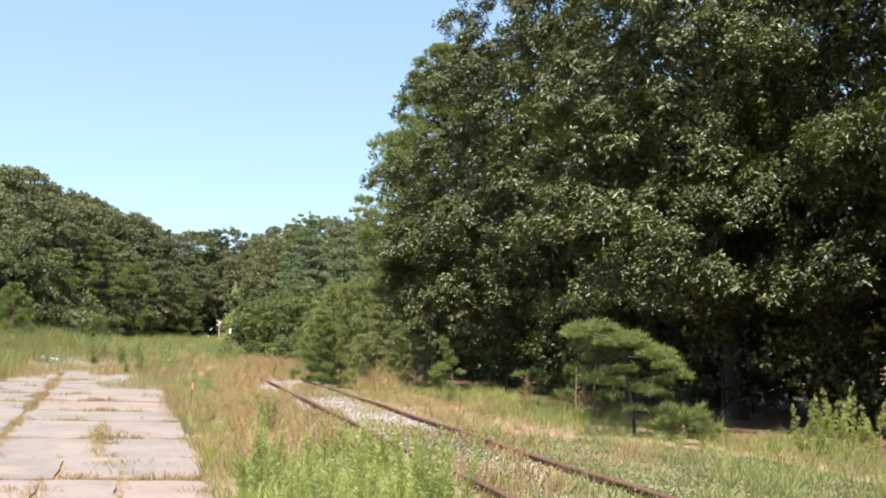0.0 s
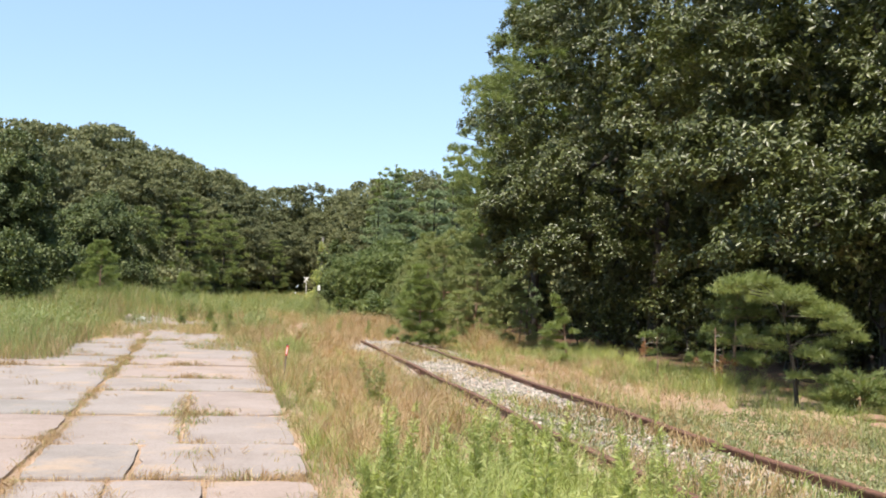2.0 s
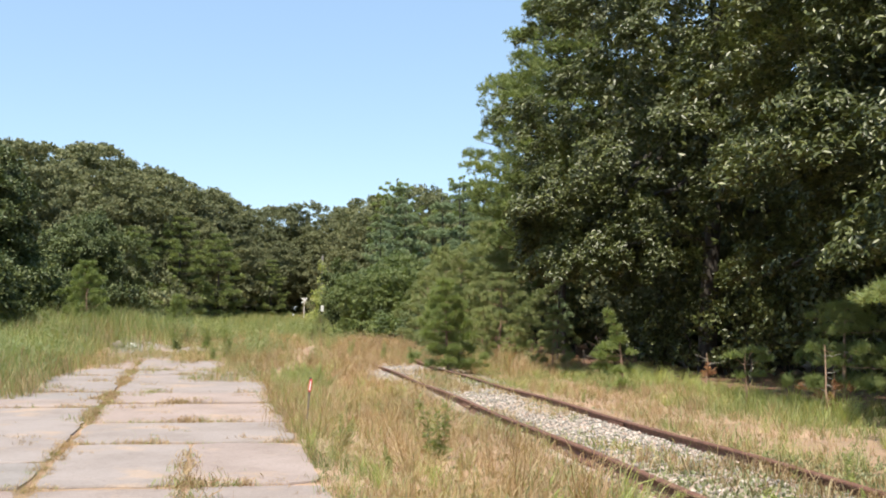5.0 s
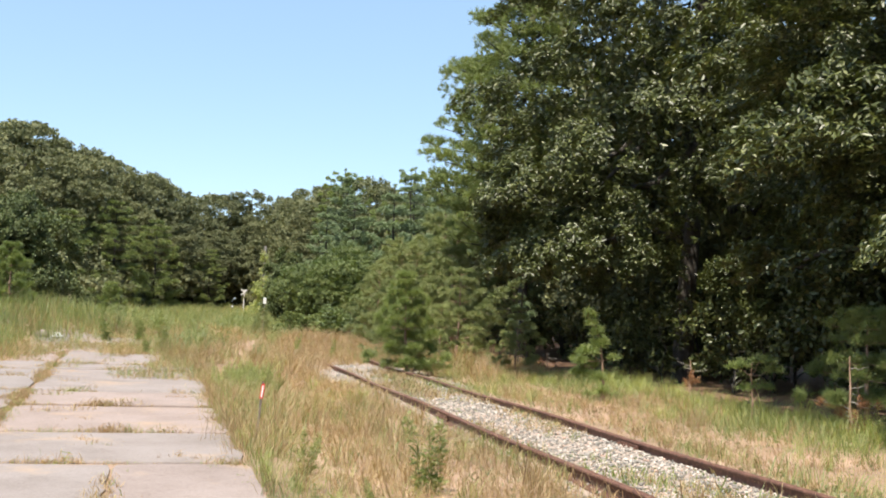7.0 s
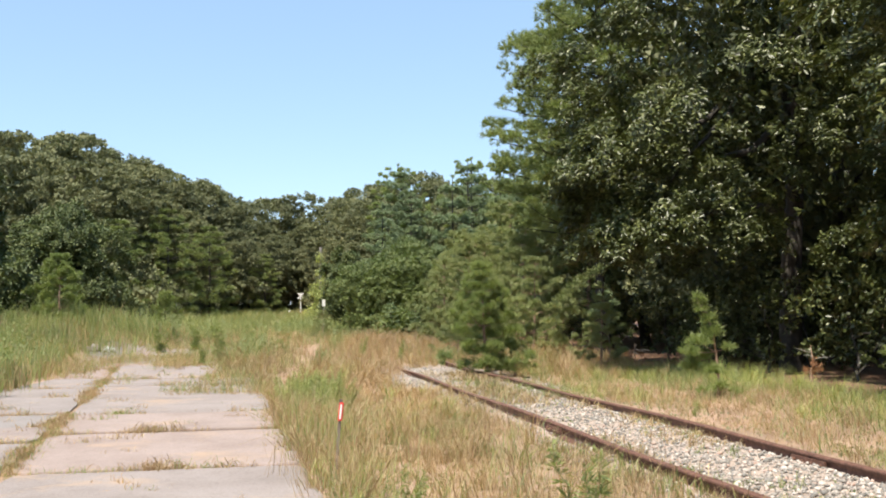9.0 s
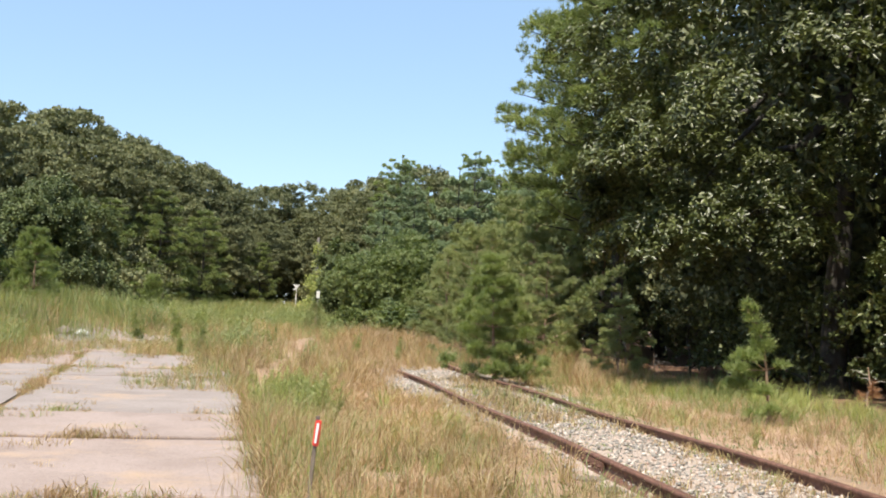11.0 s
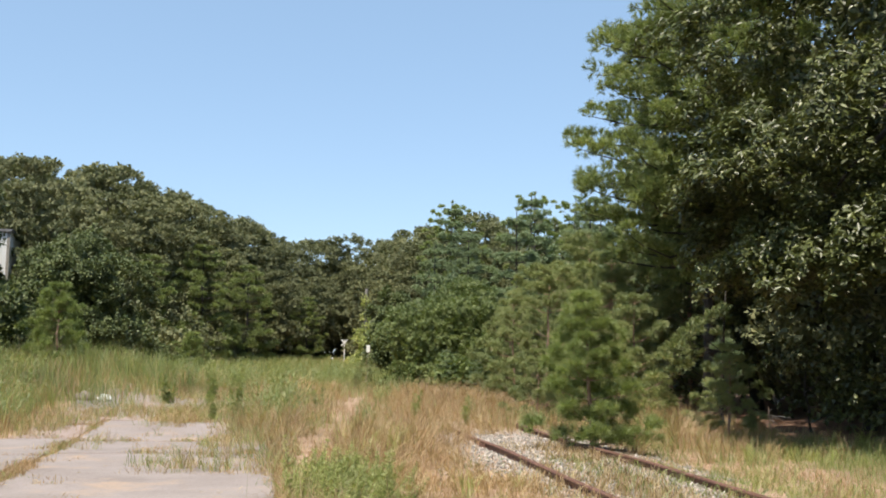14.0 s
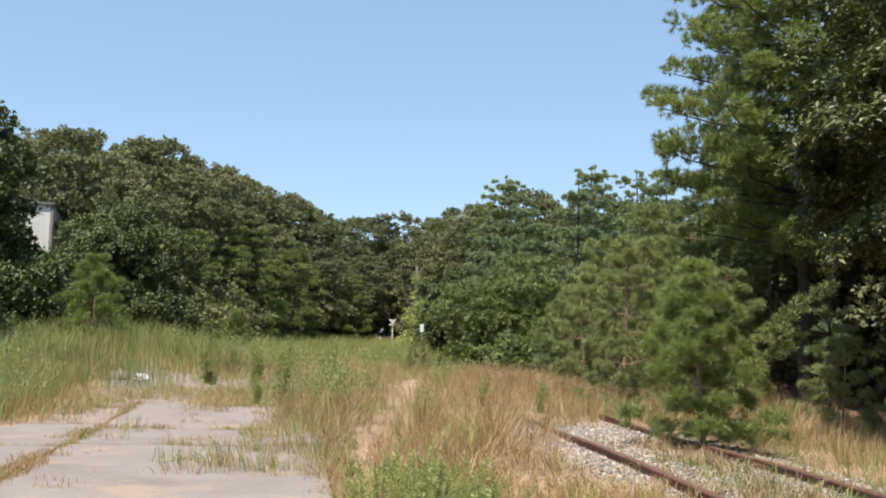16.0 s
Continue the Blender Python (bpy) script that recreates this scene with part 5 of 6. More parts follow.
def plume_tuft(seed, stems, height, leaf, width):
    """A clump of upright feathery weeds: stems with short leaves all the way up."""
    rng = np.random.default_rng(seed)
    V, F = [], []
    for k in range(stems):
        a, h = rng.uniform(0, 6.283), height * rng.uniform(0.6, 1.1)
        o = np.array([rng.normal(), rng.normal(), 0]) * 0.13
        tip_ = o + np.array([np.cos(a) * 0.12 * h, np.sin(a) * 0.12 * h, h])
        w = np.array([-np.sin(a), np.cos(a), 0]) * 0.004
        n = len(V)
        V += [o - w, o + w, tip_]
        F += [[n, n + 1, n + 2]]
        for m in range(15):
            q = rng.uniform(0.15, 1.0)
            p = o + (tip_ - o) * q
            b = rng.uniform(0, 6.283)
            d = np.array([np.cos(b) * 0.75, np.sin(b) * 0.75, rng.uniform(0.3, 0.9)])
            l = leaf * rng.uniform(0.7, 1.2) * (1.25 - 0.7 * q)
            u = np.array([-np.sin(b), np.cos(b), 0]) * width
            n = len(V)
            V += [p - u * 0.5, p + d * l * 0.5 + u, p + d * l]
            F += [[n, n + 1, n + 2]]
    return np.array(V), np.array(F)


def grass(name, label, mat, n, xs, ys, tufts, sizes, keep, seed, category="grass"):
    """Tufts over a stretch of ground, thinned by keep()."""
    rng = np.random.default_rng(seed)
    x, y = rng.uniform(*xs, n), rng.uniform(*ys, n)
    m = keep(x, y) > rng.random(n)
    x, y = x[m], y[m]
    P = np.stack([x, y, level(x, y) - 0.01], -1)
    which = rng.integers(0, len(tufts), len(x))
    up = np.array([0, 0, 1.0]) + rng.normal(size=P.shape) * 0.2
    sz = rng.uniform(*sizes, len(x)) * (1 + 0.45 * wave(x * 0.8, y * 0.6))
    got = [scatter(*tufts[k], P[which == k], up[which == k], sz[which == k], rng) for k in range(len(tufts))]
    return tagged(new(name, mesh_of(name, *joined(got), mat)), label, category, kind="stuff")


def off_pave(x, y):
    left = joint_x(y) - 3.4 + 1.75 * smooth((y - 25.4) / 1.6) + 0.3 * wave(y, x)
    right = edge_x(y) + 0.08 * wave(x * 3, y * 2) - 1.0 * smooth((y - 33) / 9) * (0.5 + wave(x + 4, y * 0.7))
    return ((x > right) | (x < left) | (y > 51.5 + 1.5 * wave(x, y))).astype(float) * worn(x, y)


def worn(x, y):
    """Bare trodden soil in the meadow."""
    return 1 - 0.92 * np.exp(-(((x + 1.15 - 0.09 * (y - 32)) / (0.55 - 0.008 * (y - 32))) ** 2)) * smooth((y - 29) / 3) * smooth((58 - y) / 5)


def off_bed(x, y):
    c = np.abs(x - rail_x(y) - 0.755)
    return np.where(y > 37.6 + 0.8 * wave(x, y), 1.0, smooth((c - 0.85) / 0.45) * np.where((y > 30.8) & (y < 38.5), smooth((c - 1.25 - 0.5 * wave(x * 1.5, y * 1.2)) / 0.4), 1.0))


def low_strip(x, y):
    """Thinner, lower growth on the stony ground beside the end of the track."""
    return 1 - 0.78 * smooth((x - 0.3) / 0.6) * smooth((y - 25.5) / 2.5) * smooth((38.6 - y) / 1.2) * (x < 3) - 0.3 * smooth((x - 0.9) / 0.6) * smooth((25.5 - y) / 2) * (x < 3)


def clump(x, y):
    """Loose and bare spots between the tufts."""
    return np.clip(0.62 + 0.55 * wave(x * 2.7 + 1, y * 2.2) + 0.5 * wave(x * 0.9 - 2, y * 0.8 + 5), 0.08, 1)


def not_wood(x, y):
    return smooth((10.1 + 1.2 * smooth((20 - y) / 3) + 0.7 * wave(y, x) - x) / 1.2)


def green_share(x, y):
    s = 0.36 + 0.6 * wave(x * 0.55 + 3, y * 0.4) + 0.75 * wave(x * 1.7 + 1, y * 1.1)
    s = s + 0.35 * smooth((13.5 - y) / 3) + 0.75 * smooth((x - 6.0) / 1.2) * (y < 37) + 0.25 * smooth((-x - 3.5) / 2) + 0.35 * smooth((y - 55) / 15) * (x < 1) + 0.08 * smooth((y - 40) / 6) * (x < 1.5)
    s = s - 0.1 * smooth((y - 14) / 3) * smooth((34 - y) / 4) * (x < 2.2) * (x > -1.6)
    s = s - 0.35 * smooth((x - 1.0) / 2) * smooth((y - 40) / 4) * smooth((62 - y) / 6)
    return np.clip(s, 0.06, 0.95)


THIN = [blade_tuft(k, 9, 0.40, 0.008, 1.0, 0.07) for k in range(4)]
SEEDY = [blade_tuft(20 + k, 7, 0.58, 0.007, 0.7, 0.08) for k in range(4)]
WIDE = [blade_tuft(30 + k, 13, 0.60, 0.009, 0.32, 0.20) for k in range(4)]
FARW = [blade_tuft(40 + k, 12, 0.7, 0.022, 0.45, 0.32) for k in range(4)]
SHORT = [blade_tuft(50 + k, 7, 0.16, 0.008, 1.0, 0.05) for k in range(4)]
DRY, GRN = "dry straw-coloured grass in loose tufts", "green grass in loose tufts"
grass("dry_grass", DRY, DRY_BLADE, 23000, (-1.6, 2.2), (6, 42), THIN + SHORT + SHORT + SEEDY, (0.3, 0.7), lambda x, y: clump(x, y) * off_pave(x, y) * off_bed(x, y) * (1 - green_share(x, y)) * (0.9 + 0.4 * smooth((29 - y) / 5) + 0.9 * np.clip(wave(x * 1.3 + 9, y * 0.7), -0.5, 0.7)) * low_strip(x, y), 1)
grass("green_grass", GRN, GREEN_BLADE, 17000, (-1.6, 2.2), (6, 42), THIN + SHORT, (0.35, 0.95), lambda x, y: clump(x, y) * off_pave(x, y) * off_bed(x, y) * green_share(x, y) * low_strip(x, y), 2)
grass("dry_grass", DRY, DRY_BLADE, 15000, (4.4, 11.6), (8, 46), THIN + SHORT, (0.3, 0.7), lambda x, y: clump(x, y) * off_bed(x, y) * not_wood(x, y) * (1 - green_share(x, y)) * 1.2, 3)
grass("green_grass", GRN, GREEN_BLADE, 22000, (4.4, 11.6), (8, 46), THIN + SHORT, (0.45, 1.0), lambda x, y: clump(x, y) * off_bed(x, y) * not_wood(x, y) * green_share(x, y), 4)
grass("meadow_grass", "tall dry meadow grass", DRY_BLADE, 10500, (-7, 9), (37, 72), WIDE, (0.4, 0.95), lambda x, y: clump(x, y) * off_pave(x, y) * not_wood(x, y) * (1 - green_share(x, y)) * smooth((y - 36) / 4), 5)
grass("meadow_grass", "tall green meadow grass", GREEN_BLADE, 10000, (-13, 9), (38, 72), WIDE, (0.5, 1.15), lambda x, y: clump(x, y) * off_pave(x, y) * not_wood(x, y) * green_share(x, y) * smooth((y - 37) / 5), 6)
grass("meadow_grass", "tall green grass beside the pavement", GREEN_BLADE, 4300, (-15, -4.4), (20, 48), WIDE, (0.8, 1.5), lambda x, y: off_pave(x, y) * np.where(y < 26, x < -6.3, 1.0) * 0.95, 7)
grass("meadow_grass", "dry grass beside the pavement", DRY_BLADE, 7500, (-14, -4.0), (22, 48), WIDE, (0.6, 1.3), lambda x, y: off_pave(x, y) * np.where(y < 26, x < -6.3, 1.0) * 0.6, 8)
grass("meadow_grass", "far green meadow grass", GREEN_BLADE, 6000, (-16, 7), (70, 122), FARW, (0.8, 1.35), lambda x, y: green_share(x, y), 9)
grass("meadow_grass", "far dry meadow grass", DRY_BLADE, 2500, (-16, 7), (70, 122), FARW, (0.7, 1.2), lambda x, y: (1 - green_share(x, y)), 10)
TALL = [blade_tuft(60 + k, 13, 0.85, 0.006, 0.75, 0.14) for k in range(4)]


def verge(x, y):
    """A belt of tall grass along the pavement's edge."""
    return np.exp(-(((x - edge_x(y) - 0.30) / 0.30) ** 2)) * smooth((y - 19.6) / 1.2) * smooth((29 - y) / 2.5) * np.clip(0.7 + 0.6 * wave(x * 2, y * 1.3), 0.15, 1)


grass("tall_grass", "tall green grass along the pavement's edge", GREEN_BLADE, 850, (-1.6, 1.0), (19, 31), TALL, (0.35, 0.8), verge, 21)
grass("tall_grass", "tall dry grass along the pavement's edge", DRY_BLADE, 1300, (-1.6, 1.0), (19, 31), TALL, (0.3, 0.75), verge, 22)
grass("dry_grass", "short dry grass between the rails", DRY_BLADE, 8000, (2.0, 4.2), (8, 36), SHORT, (0.6, 1.3), lambda x, y: np.clip(wave(x * 2.1 + 4, y * 1.1) + 0.15, 0, 1), 26)
grass("green_grass", "short green grass between the rails", GREEN_BLADE, 5000, (2.0, 4.2), (8, 34), SHORT, (0.6, 1.3), lambda x, y: np.clip(wave(x * 1.7 - 3, y * 0.9 + 2) * 1.3 - 0.1 + 0.4 * smooth((15 - y) / 4), 0, 1), 27)
far_cover = lambda x, y: smooth((y - 33.5) / 2.0) * smooth((x + 2.6 + 0.5 * wave(x, y)) / 0.5)
over = lambda x, y: np.clip(1.4 * far_cover(x, y) * (0.6 + 0.6 * wave(x * 2, y * 1.5)) + 1.5 * wave(x * 1.1 + 5, y * 0.9) + 0.1 + 0.5 * smooth((y - 39) / 4) - 0.25 * smooth((37 - y) / 3), 0, 1) * (x < edge_x(y) + 0.3)
grass("dry_grass", "dry grass creeping over the broken slabs", DRY_BLADE, 12000, (-8.2, -0.8), (32, 54), SHORT + THIN, (0.5, 1.0), over, 28)
grass("green_grass", "green grass creeping over the broken slabs", GREEN_BLADE, 8500, (-8.2, -0.8), (32, 54), SHORT + THIN, (0.5, 1.1), lambda x, y: 0.6 * over(x, y), 29)
RUSS = "reddish brown dry weeds in low tufts"
patch = lambda x, y: np.clip(wave(x * 0.9 + 7, y * 0.55 + 2) * 1.5 + 0.02, 0, 1)
grass("russet_weeds", RUSS, RUSSET_BLADE, 22000, (-1.5, 2.2), (10, 40), THIN + SHORT + SHORT, (0.4, 0.8), lambda x, y: patch(x, y) * off_pave(x, y) * off_bed(x, y) * low_strip(x, y), 23, "weeds")
grass("russet_weeds", RUSS, RUSSET_BLADE, 9500, (-9, 8), (34, 62), WIDE, (0.4, 0.85), lambda x, y: patch(x * 0.7, y * 0.8) * off_pave(x, y) * not_wood(x, y), 24, "weeds")
grass("russet_weeds", RUSS, RUSSET_BLADE, 5000, (4.6, 9.0), (14, 44), THIN + SHORT, (0.4, 0.85), lambda x, y: patch(x + 3, y) * off_bed(x, y) * not_wood(x, y), 25, "weeds")
grass("dry_grass", "dry grass on the open ground", DRY_BLADE, 7000, (-16, 8), (-12, 22), THIN + SEEDY, (0.6, 1.3), lambda x, y: ((x < joint_x(y) - 3.9) | ((y < 6) & (x > edge_x(y) + 0.1))) * off_bed(x, y) * clump(x, y), 31)
hill = lambda x, y: np.exp(-(((x - MX) / 3.2) ** 2) - (((y - 52) / 6.0) ** 2)) * np.clip(0.7 + 0.5 * wave(x * 1.2, y), 0.2, 1)
grass("meadow_grass", "tall plumed green grass on the rise", GREEN_BLADE, 3400, (-13, -4.5), (44, 62), WIDE, (1.1, 1.75), hill, 32)
grass("meadow_grass", "tall straw-coloured grass on the rise", DRY_BLADE, 1500, (-13, -4.5), (44, 62), WIDE, (1.0, 1.6), hill, 33)
PLUME = [plume_tuft(600 + k, 7, 0.85, 0.13, 0.014) for k in range(4)]
grass("tall_weeds", "feathery grey-green weeds standing beside the slabs", FEATHER, 2000, (-13, -4.4), (26, 60), PLUME, (0.7, 1.25), lambda x, y: off_pave(x, y) * np.clip(0.55 + 0.9 * wave(x * 0.9 + 1, y * 0.5), 0.1, 1) * np.where(y < 30, x < -6.2, 1.0), 41, "weeds")
grass("tall_weeds", "feathery green weeds in the meadow", FEATHER, 1400, (-6, 2.5), (40, 75), PLUME, (0.6, 1.2), lambda x, y: off_pave(x, y) * np.clip(1.6 * wave(x * 0.8 + 2, y * 0.45) + 0.25 * smooth((y - 55) / 12), 0, 1), 42, "weeds")
FAN = [blade_tuft(300 + k, 42, 0.52, 0.0058, 0.95, 0.05) for k in range(5)]
HAZE = [blade_tuft(320 + k, 60, 0.42, 0.0042, 0.7, 0.12) for k in range(5)]
beside = lambda x, y: off_pave(x, y) * off_bed(x, y) * low_strip(x, y)
grass("grass_clump", "fresh green grass in fanning clumps", FAN_BLADE, 300, (-1.2, 2.1), (11, 38), FAN, (0.5, 1.05), lambda x, y: beside(x, y) * np.clip(0.35 + wave(x * 0.9 + 3, y * 0.6), 0.06, 1), 51)
grass("grass_clump", "pale straw-coloured grass in fanning clumps", DRY_BLADE, 330, (-1.2, 2.1), (11, 40), FAN, (0.6, 1.15), lambda x, y: beside(x, y) * np.clip(0.5 + wave(x * 1.1 - 3, y * 0.7 + 4), 0.1, 1), 52)
grass("grass_clump", "fine reddish seed heads in hazy clumps", RUSSET_BLADE, 420, (-1.2, 2.1), (11, 40), HAZE, (0.6, 1.1), lambda x, y: beside(x, y) * np.clip(0.2 + 1.2 * wave(x * 0.8 + 7, y * 0.5 + 2), 0, 1), 53)
grass("grass_clump", "fresh green grass in fanning clumps", FAN_BLADE, 260, (4.6, 10.2), (14, 44), FAN, (0.5, 0.95), lambda x, y: off_bed(x, y) * not_wood(x, y) * smooth((x - 5) / 3), 54)
grass("grass_clump", "fine reddish seed heads in hazy clumps", RUSSET_BLADE, 420, (4.5, 8.5), (14, 44), HAZE, (0.5, 0.9), lambda x, y: off_bed(x, y) * not_wood(x, y) * np.clip(0.3 + wave(x * 0.8, y * 0.5), 0, 1), 55)
grass("grass_clump", "fine reddish seed heads in the meadow", RUSSET_BLADE, 520, (-5.5, 5.5), (34, 60), HAZE, (0.9, 1.6), lambda x, y: off_pave(x, y) * np.clip(0.25 + 1.3 * wave(x * 0.45 + 5, y * 0.3 + 1), 0, 1), 56)
grass("grass_clump", "pale straw-coloured grass in the meadow", DRY_BLADE, 900, (-5, 7), (34, 62), FAN, (0.9, 1.6), lambda x, y: off_pave(x, y) * not_wood(x, y) * np.clip(0.4 + wave(x * 0.5 - 1, y * 0.35 + 3), 0, 1) * np.where(y < 38.5, off_bed(x, y), 1.0), 57)
grass("grass_clump", "fine reddish seed heads in hazy clumps", RUSSET_BLADE, 300, (-0.4, 1.9), (24, 33.5), HAZE, (0.25, 0.5), lambda x, y: off_bed(x, y) * (0.4 + 0.6 * low_strip(x, y)) * np.clip(0.6 + 0.8 * wave(x * 1.3, y * 0.9), 0.1, 1), 58)
grass("grass_clump", "pale straw-coloured grass in fanning clumps", DRY_BLADE, 200, (-0.9, 1.7), (24, 32.5), FAN, (0.35, 0.8), beside, 59)
grass("dry_grass", "short dry grass on the stony ground", DRY_BLADE, 3500, (0.1, 2.0), (24, 38), SHORT, (0.6, 1.2), lambda x, y: off_bed(x, y) * clump(x, y), 60)
grass("russet_weeds", RUSS, RUSSET_BLADE, 4500, (0.1, 2.0), (22, 38), SHORT, (0.6, 1.2), lambda x, y: off_bed(x, y) * patch(x + 1, y), 61, "weeds")
grass("tall_grass", "lush fresh green grass beside the track", WEED_LEAF, 420, (0.2, 2.15), (7.4, 12.6), FAN, (0.7, 1.25), lambda x, y: off_pave(x, y) * np.where(y < 9, x > 0.5, 1.0) * np.exp(-(((x - 1.15 + 0.3 * wave(y, x)) / 0.75) ** 2)) * smooth((12.4 - y) / 2.2 + 0.4 * wave(x * 2, y)), 62)
grass("tall_grass", "tall fresh grass along the wood's edge", FAN_BLADE, 330, (6.3, 9.8), (16, 36), FAN, (0.7, 1.25), lambda x, y: not_wood(x, y) * smooth((x - 6.3 - 0.05 * (y - 16)) / 1.2) * np.clip(0.4 + wave(x * 1.3, y * 0.8), 0, 1), 63)
grass("grass_clump", "pale straw-coloured grass beside the slabs", DRY_BLADE, 750, (-13, -4.6), (23, 50), FAN, (0.9, 1.6), lambda x, y: off_pave(x, y) * np.clip(0.4 + wave(x * 0.7, y * 0.5), 0.05, 1), 64)
CLOVER = [leaf_spray(90 + k, 6, 0.03, 0.0085, (20, 95)) for k in range(3)]
grass("ground_cover", "low pale green creeping plants over the track bed", LOW_LEAF, 42000, (-0.6, 8.2), (7, 34), CLOVER, (0.6, 1.3), lambda x, y: off_pave(x, y) * np.clip(0.3 + 0.55 * smooth((17 - y) / 4) * smooth((x - 0.2) / 0.8) + 0.7 * wave(x * 1.3, y * 0.9), 0.04, 1) * np.where(y < 19, 1.0, 0.45) * np.where((np.abs(x - rail_x(y) - 0.75) < 0.7) & (y > 22), np.clip(1.6 + 3 * wave(x * 1.9, y * 1.2), 0.3, 3), 1.0), 11, "weeds")

grass("ground_cover", "grey-green mat of low plants beside the rails", LOW_LEAF, 18000, (0.3, 7.8), (8, 18.5), CLOVER, (0.8, 1.5), lambda x, y: off_pave(x, y) * np.clip(0.7 + 0.6 * wave(x * 1.1 + 2, y * 0.8), 0.15, 1) * smooth((18.5 - y) / 4), 12, "weeds")

grass("ground_cover", "pale green mat of low plants in the open ground", LOW_LEAF, 20000, (4.3, 8.2), (8, 19), CLOVER, (0.9, 1.6), lambda x, y: np.clip(0.55 + 0.5 * wave(x * 1.1 + 2, y * 0.8), 0.1, 1) * smooth((19 - y) / 4), 13, "weeds")


CRACK = [blade_tuft(70 + k, 7, 0.11, 0.0065, 1.1, 0.06) for k in range(4)]


def joint_weeds():
    """Straw and green tufts that grow out of the joints."""
    rng = np.random.default_rng(17)
    P = []
    for rows, l, r in ((ROWS_A, joint_x, edge_x), (ROWS_B, lambda y: joint_x(y) - 3.7, joint_x)):
        for y in rows:
            for s in range(int((r(y) - l(y)) * 100)):
                u = rng.random()
                P.append((l(y) + (r(y) - l(y)) * u, y + (u - 0.5) * 0.11 + rng.normal() * 0.045))
    for y in rng.uniform(2, 42, 4600):
        P.append((joint_x(y) + 0.05 * math.sin(y * 1.9) * math.sin(y * 0.7) + rng.normal() * 0.06, y))
    for y in rng.uniform(11.6, 19.7, 420):
        f = 0.37 if y < 13.7 else 0.52
        P.append((joint_x(y) + (edge_x(y) - joint_x(y)) * f + rng.normal() * 0.07, y))
    for y in rng.uniform(2, 42, 1500):
        P.append((edge_x(y) + rng.normal() * 0.12, y))
    for y in rng.uniform(6.9, 11.6, 200):
        P.append((joint_x(y) + (edge_x(y) - joint_x(y)) * (0.31 if rng.random() < 0.5 else 0.63) + rng.normal() * 0.05, y))
    for k in range(170):
        x, y = rng.uniform(-5.8, -0.6), rng.uniform(9, 45)
        P += [(x + rng.normal() * 0.13, y + rng.normal() * 0.09) for m in range(12)]
    P = np.array(P)
    dense = np.clip(0.45 + 1.1 * wave(P[:, 0] * 2.6 + 2, P[:, 1] * 1.7), 0.02, 1)
    dense = np.where(np.abs(P[:, 0] - joint_x(P[:, 1])) < 0.25, np.maximum(dense, 0.75), dense)
    P = P[rng.random(len(P)) < dense]
    P = np.stack([P[:, 0], P[:, 1], level(P[:, 0], P[:, 1]) + 0.005], -1)
    up = np.array([0, 0, 1.0]) + rng.normal(size=P.shape) * 0.3
    split = (P[:, 1] > 11.6) & (P[:, 1] < 19.7) & (np.abs(P[:, 0] - 0.48 * joint_x(P[:, 1]) - 0.52 * edge_x(P[:, 1])) < 0.35)
    size = 0.85 * (1 + 0.3 * split) * rng.uniform(0.35, 1.0, len(P)) * (1 + 0.25 * smooth((P[:, 1] - 18) / 8)) * np.clip(0.9 + 1.1 * wave(P[:, 0] * 2.6 + 2, P[:, 1] * 1.7), 0.3, 1.9)
    tone = rng.random(len(P)) + 0.5 * wave(P[:, 0] * 1.7 + 3, P[:, 1] * 1.9)
    for name, label, m, mat in (("joint_weeds", "dry straw tufts in the concrete joints", (tone > 0.14) & (tone < 0.6), DRY_BLADE), ("joint_weeds", "green tufts in the concrete joints", tone <= 0.14, GREEN_BLADE), ("joint_weeds", "reddish dry tufts in the concrete joints", tone >= 0.6, RUSSET_BLADE)):
        got = [scatter(*CRACK[k], P[m][k::4], up[m][k::4], size[m][k::4], rng) for k in range(4)]
        tagged(new(name, mesh_of(name, *joined(got), mat)), label, "weeds", kind="stuff")


joint_weeds()


def weed_plant(seed, height, label, leaf=None, blade=0.08, dense=80):
    """An upright leafy weed: stems with narrow leaves all the way up."""
    rng = np.random.default_rng(seed)
    t = thing("weed_plant", (0, 0, 0), label, "weed", "tall weeds")
    LEAF = leaf_spray(seed + 500, 5, blade, 0.0065, (30, 75))
    for k in range(rng.integers(2, 5)):
        a, h = rng.uniform(0, 6.3), height * rng.uniform(0.65, 1.05)
        top = np.array([np.cos(a) * 0.22 * h, np.sin(a) * 0.22 * h, h])
        line = bent(rng, (np.cos(a) * 0.03, np.sin(a) * 0.03, -0.03), top, 6, 0.02)
        V, F = tube(line, np.linspace(0.006, 0.002, 6), 5)
        child("stem", mesh_of("stem", V, F, STEM), t)
        n = int(h * dense)
        u = rng.uniform(0.08, 1.0, n)
        P = np.stack([np.interp(u * 5, range(6), line[:, m]) for m in range(3)], -1)
        d = rng.normal(size=(n, 3)) * (0.6, 0.6, 0.2) + np.array([0, 0, 0.6])
        V, F = scatter(*LEAF, P, d, rng.uniform(0.7, 1.3, n) * (1.25 - 0.6 * u), rng)
        child("foliage", mesh_of("foliage", V, F, leaf or WEED_LEAF), t)
    return t


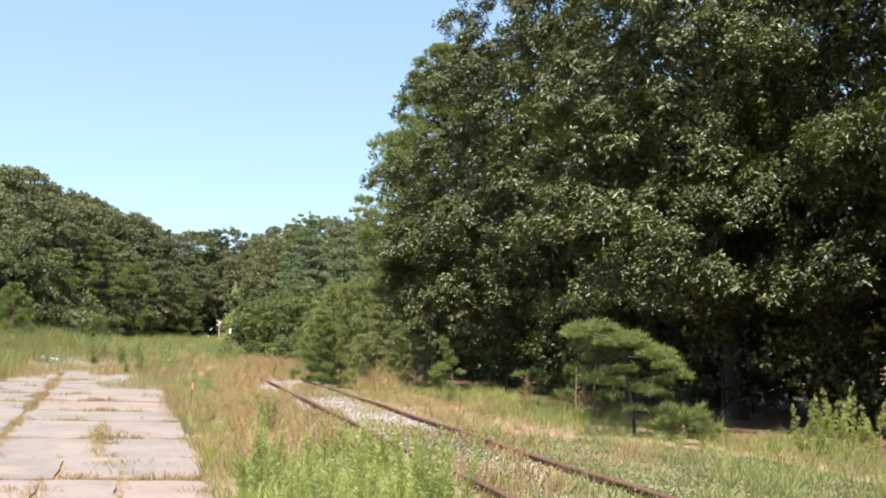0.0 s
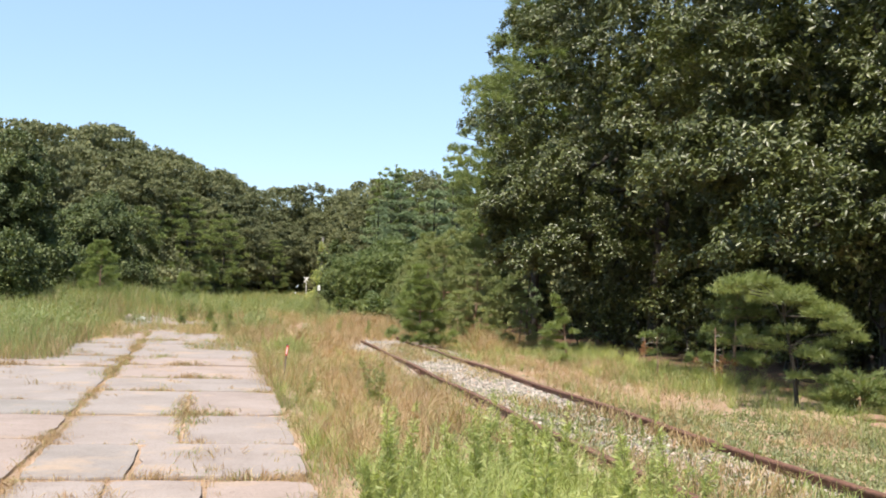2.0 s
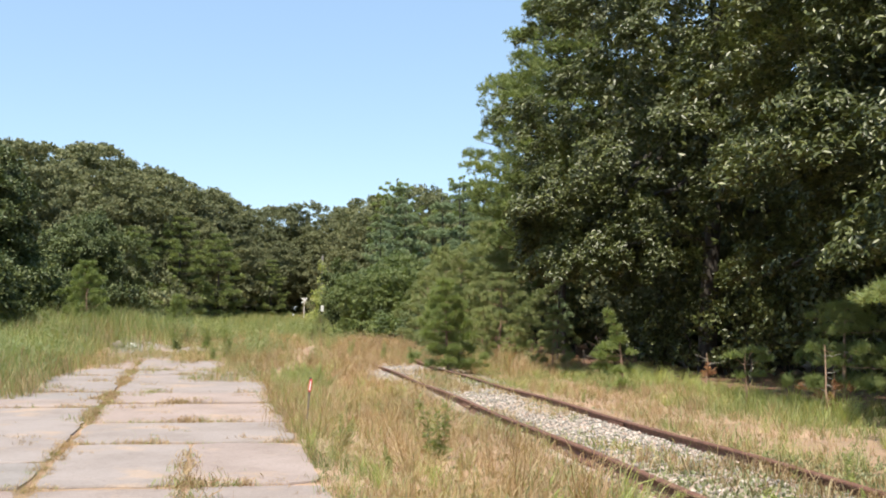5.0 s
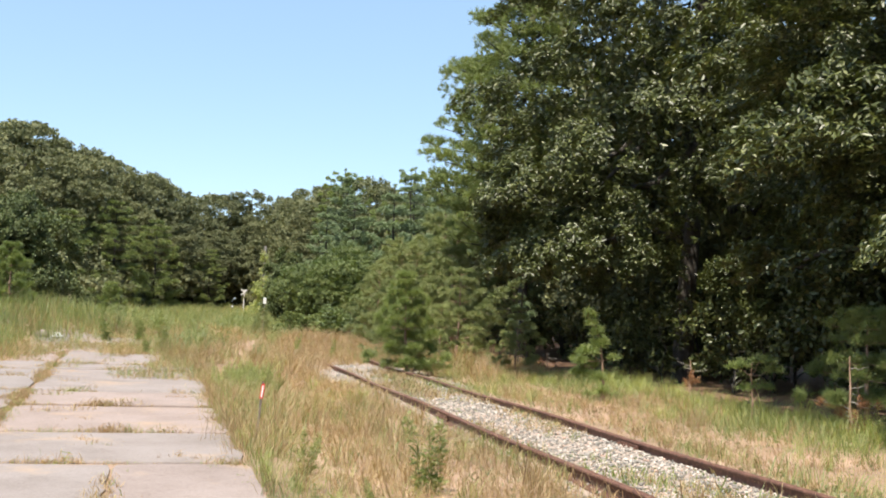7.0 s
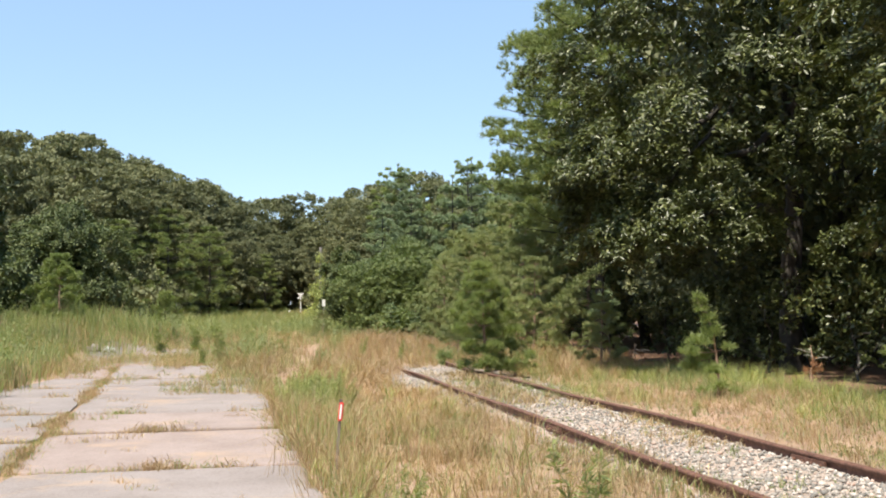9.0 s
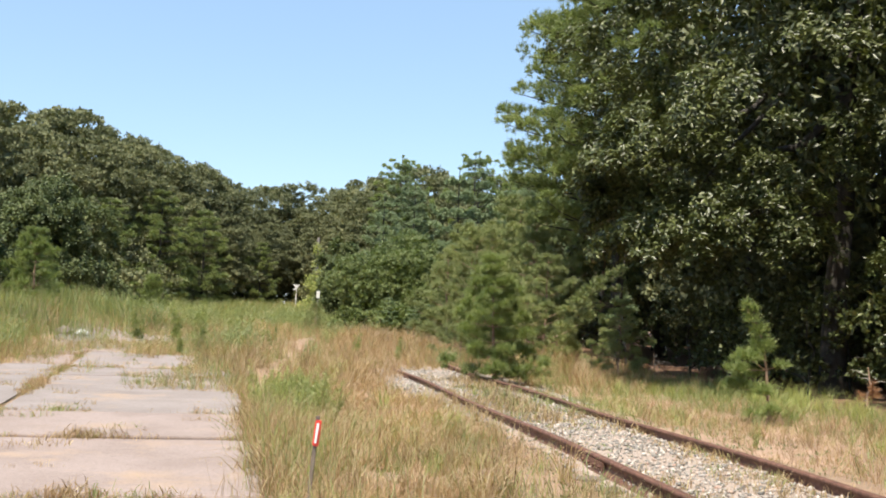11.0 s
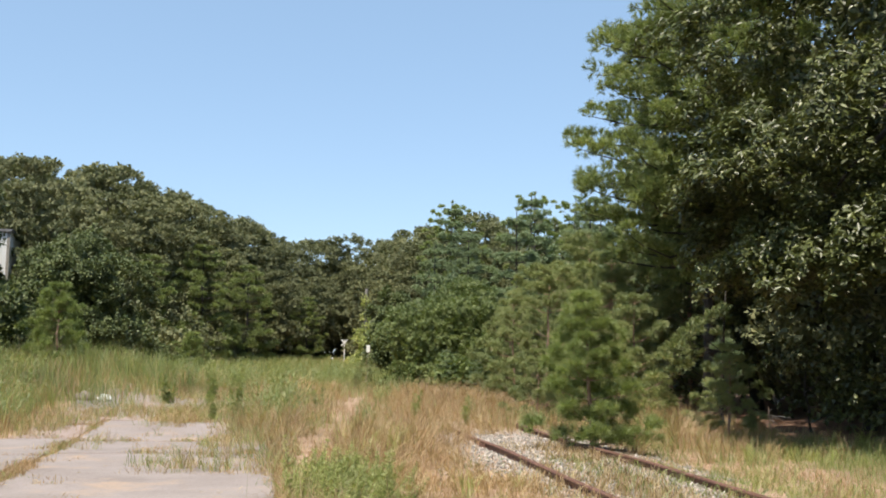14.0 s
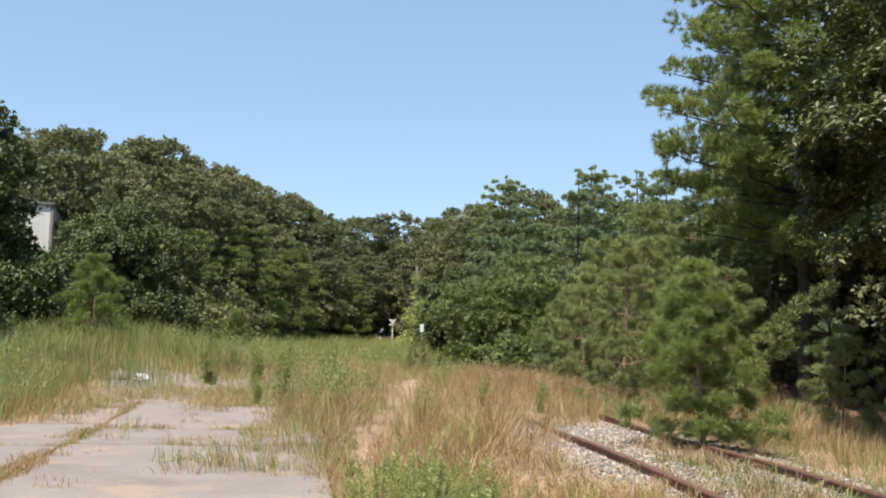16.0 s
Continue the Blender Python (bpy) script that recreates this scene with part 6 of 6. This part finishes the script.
LUSH = "tall bright green leafy weed beside the track"
plants = [weed_plant(200 + k, 0.95, LUSH) for k in range(4)]
rw = random.Random(21)
first = list(plants)
for k in range(78):
    v = rw.random()
    x, y = 0.25 + 1.75 * rw.random(), 7.6 + 4.3 * v
    if x < 0.55 and y < 9:
        x += 0.5
    m = pose(*at(x, y, -0.01), 0, 0, rw.uniform(0, 360)) @ Matrix.Diagonal((1, 1, 1, 1)) @ Matrix.Scale(rw.uniform(0.62, 1.12), 4)
    if first:
        first.pop().matrix_world = m
    else:
        copy_thing(plants[k % 4], m)
DARK = "dark green stalky weed in dry grass"
stalk = weed_plant(230, 0.7, DARK, GREEN_BLADE)
stalk.matrix_world = pose(*at(1.03, 18.1), 6, -8, 0)
for x, y, s in [(0.05, 19.2, 0.6), (0.4, 17.2, 0.4)]:
    copy_thing(stalk, pose(*at(x, y), rw.gauss(0, 6), rw.gauss(0, 6), rw.uniform(0, 360)) @ Matrix.Scale(s, 4))
for x, y, s in [(-2.6, 44.5, 1.5), (-1.4, 47.5, 1.4), (-3.6, 49, 1.6), (-0.6, 44.2, 1.1), (-4.6, 47.3, 1.5), (-1.9, 52, 1.6), (-3.0, 43.2, 0.9), (1.6, 42.2, 1.0), (2.6, 41.2, 0.9), (-3.2, 53, 1.7)]:
    copy_thing(stalk, pose(*at(x, y), 0, 0, rw.uniform(0, 360)) @ Matrix.Scale(s, 4))
for x, y, s in [(9.7, 16.0, 1.45), (9.9, 15.9, 1.5), (10.1, 16.1, 1.3), (9.85, 15.6, 1.2), (10.4, 15.5, 1.1), (10.6, 15.4, 1.15), (10.25, 15.3, 0.8), (9.5, 15.7, 0.8), (8.75, 15.4, 0.75), (8.9, 15.6, 0.6), (10.0, 15.5, 1.4), (10.2, 15.8, 1.45), (10.8, 15.6, 1.3), (10.6, 16.0, 1.2), (11.0, 15.2, 1.2), (9.6, 15.5, 0.9), (11.3, 15.8, 1.3), (4.9, 25.8, 0.45), (2.0, 13.6, 0.6), (4.2, 15.2, 0.5), (3.6, 13.9, 0.45)]:
    copy_thing(plants[int(x * 10) % 4], pose(*at(x, y), 0, 0, rw.uniform(0, 360)) @ Matrix.Scale(s, 4))

BELT = "tall slender yellow-green weed among dry grass beside the pavement"
arch = [weed_plant(240 + k, 0.8, BELT, BELT_LEAF, 0.058, 55) for k in range(3)]
for k, ob in enumerate(arch):
    ob.matrix_world = pose(*at(-0.5 + 0.2 * k, 28.6 + 0.5 * k), 8, 12, 40 * k) @ Matrix.Scale(0.7, 4)
for k in range(60):
    v = rw.random()
    x, y = rw.gauss(-0.42, 0.22) + 0.35 * v * rw.random(), 29.9 - 2.6 * v
    copy_thing(arch[k % 3], pose(*at(x, y), rw.gauss(0, 10), 10 + rw.gauss(0, 8), 0) @ Matrix.Rotation(rw.uniform(0, 6.3), 4, "Z") @ Matrix.Scale(rw.uniform(0.75, 1.25), 4))
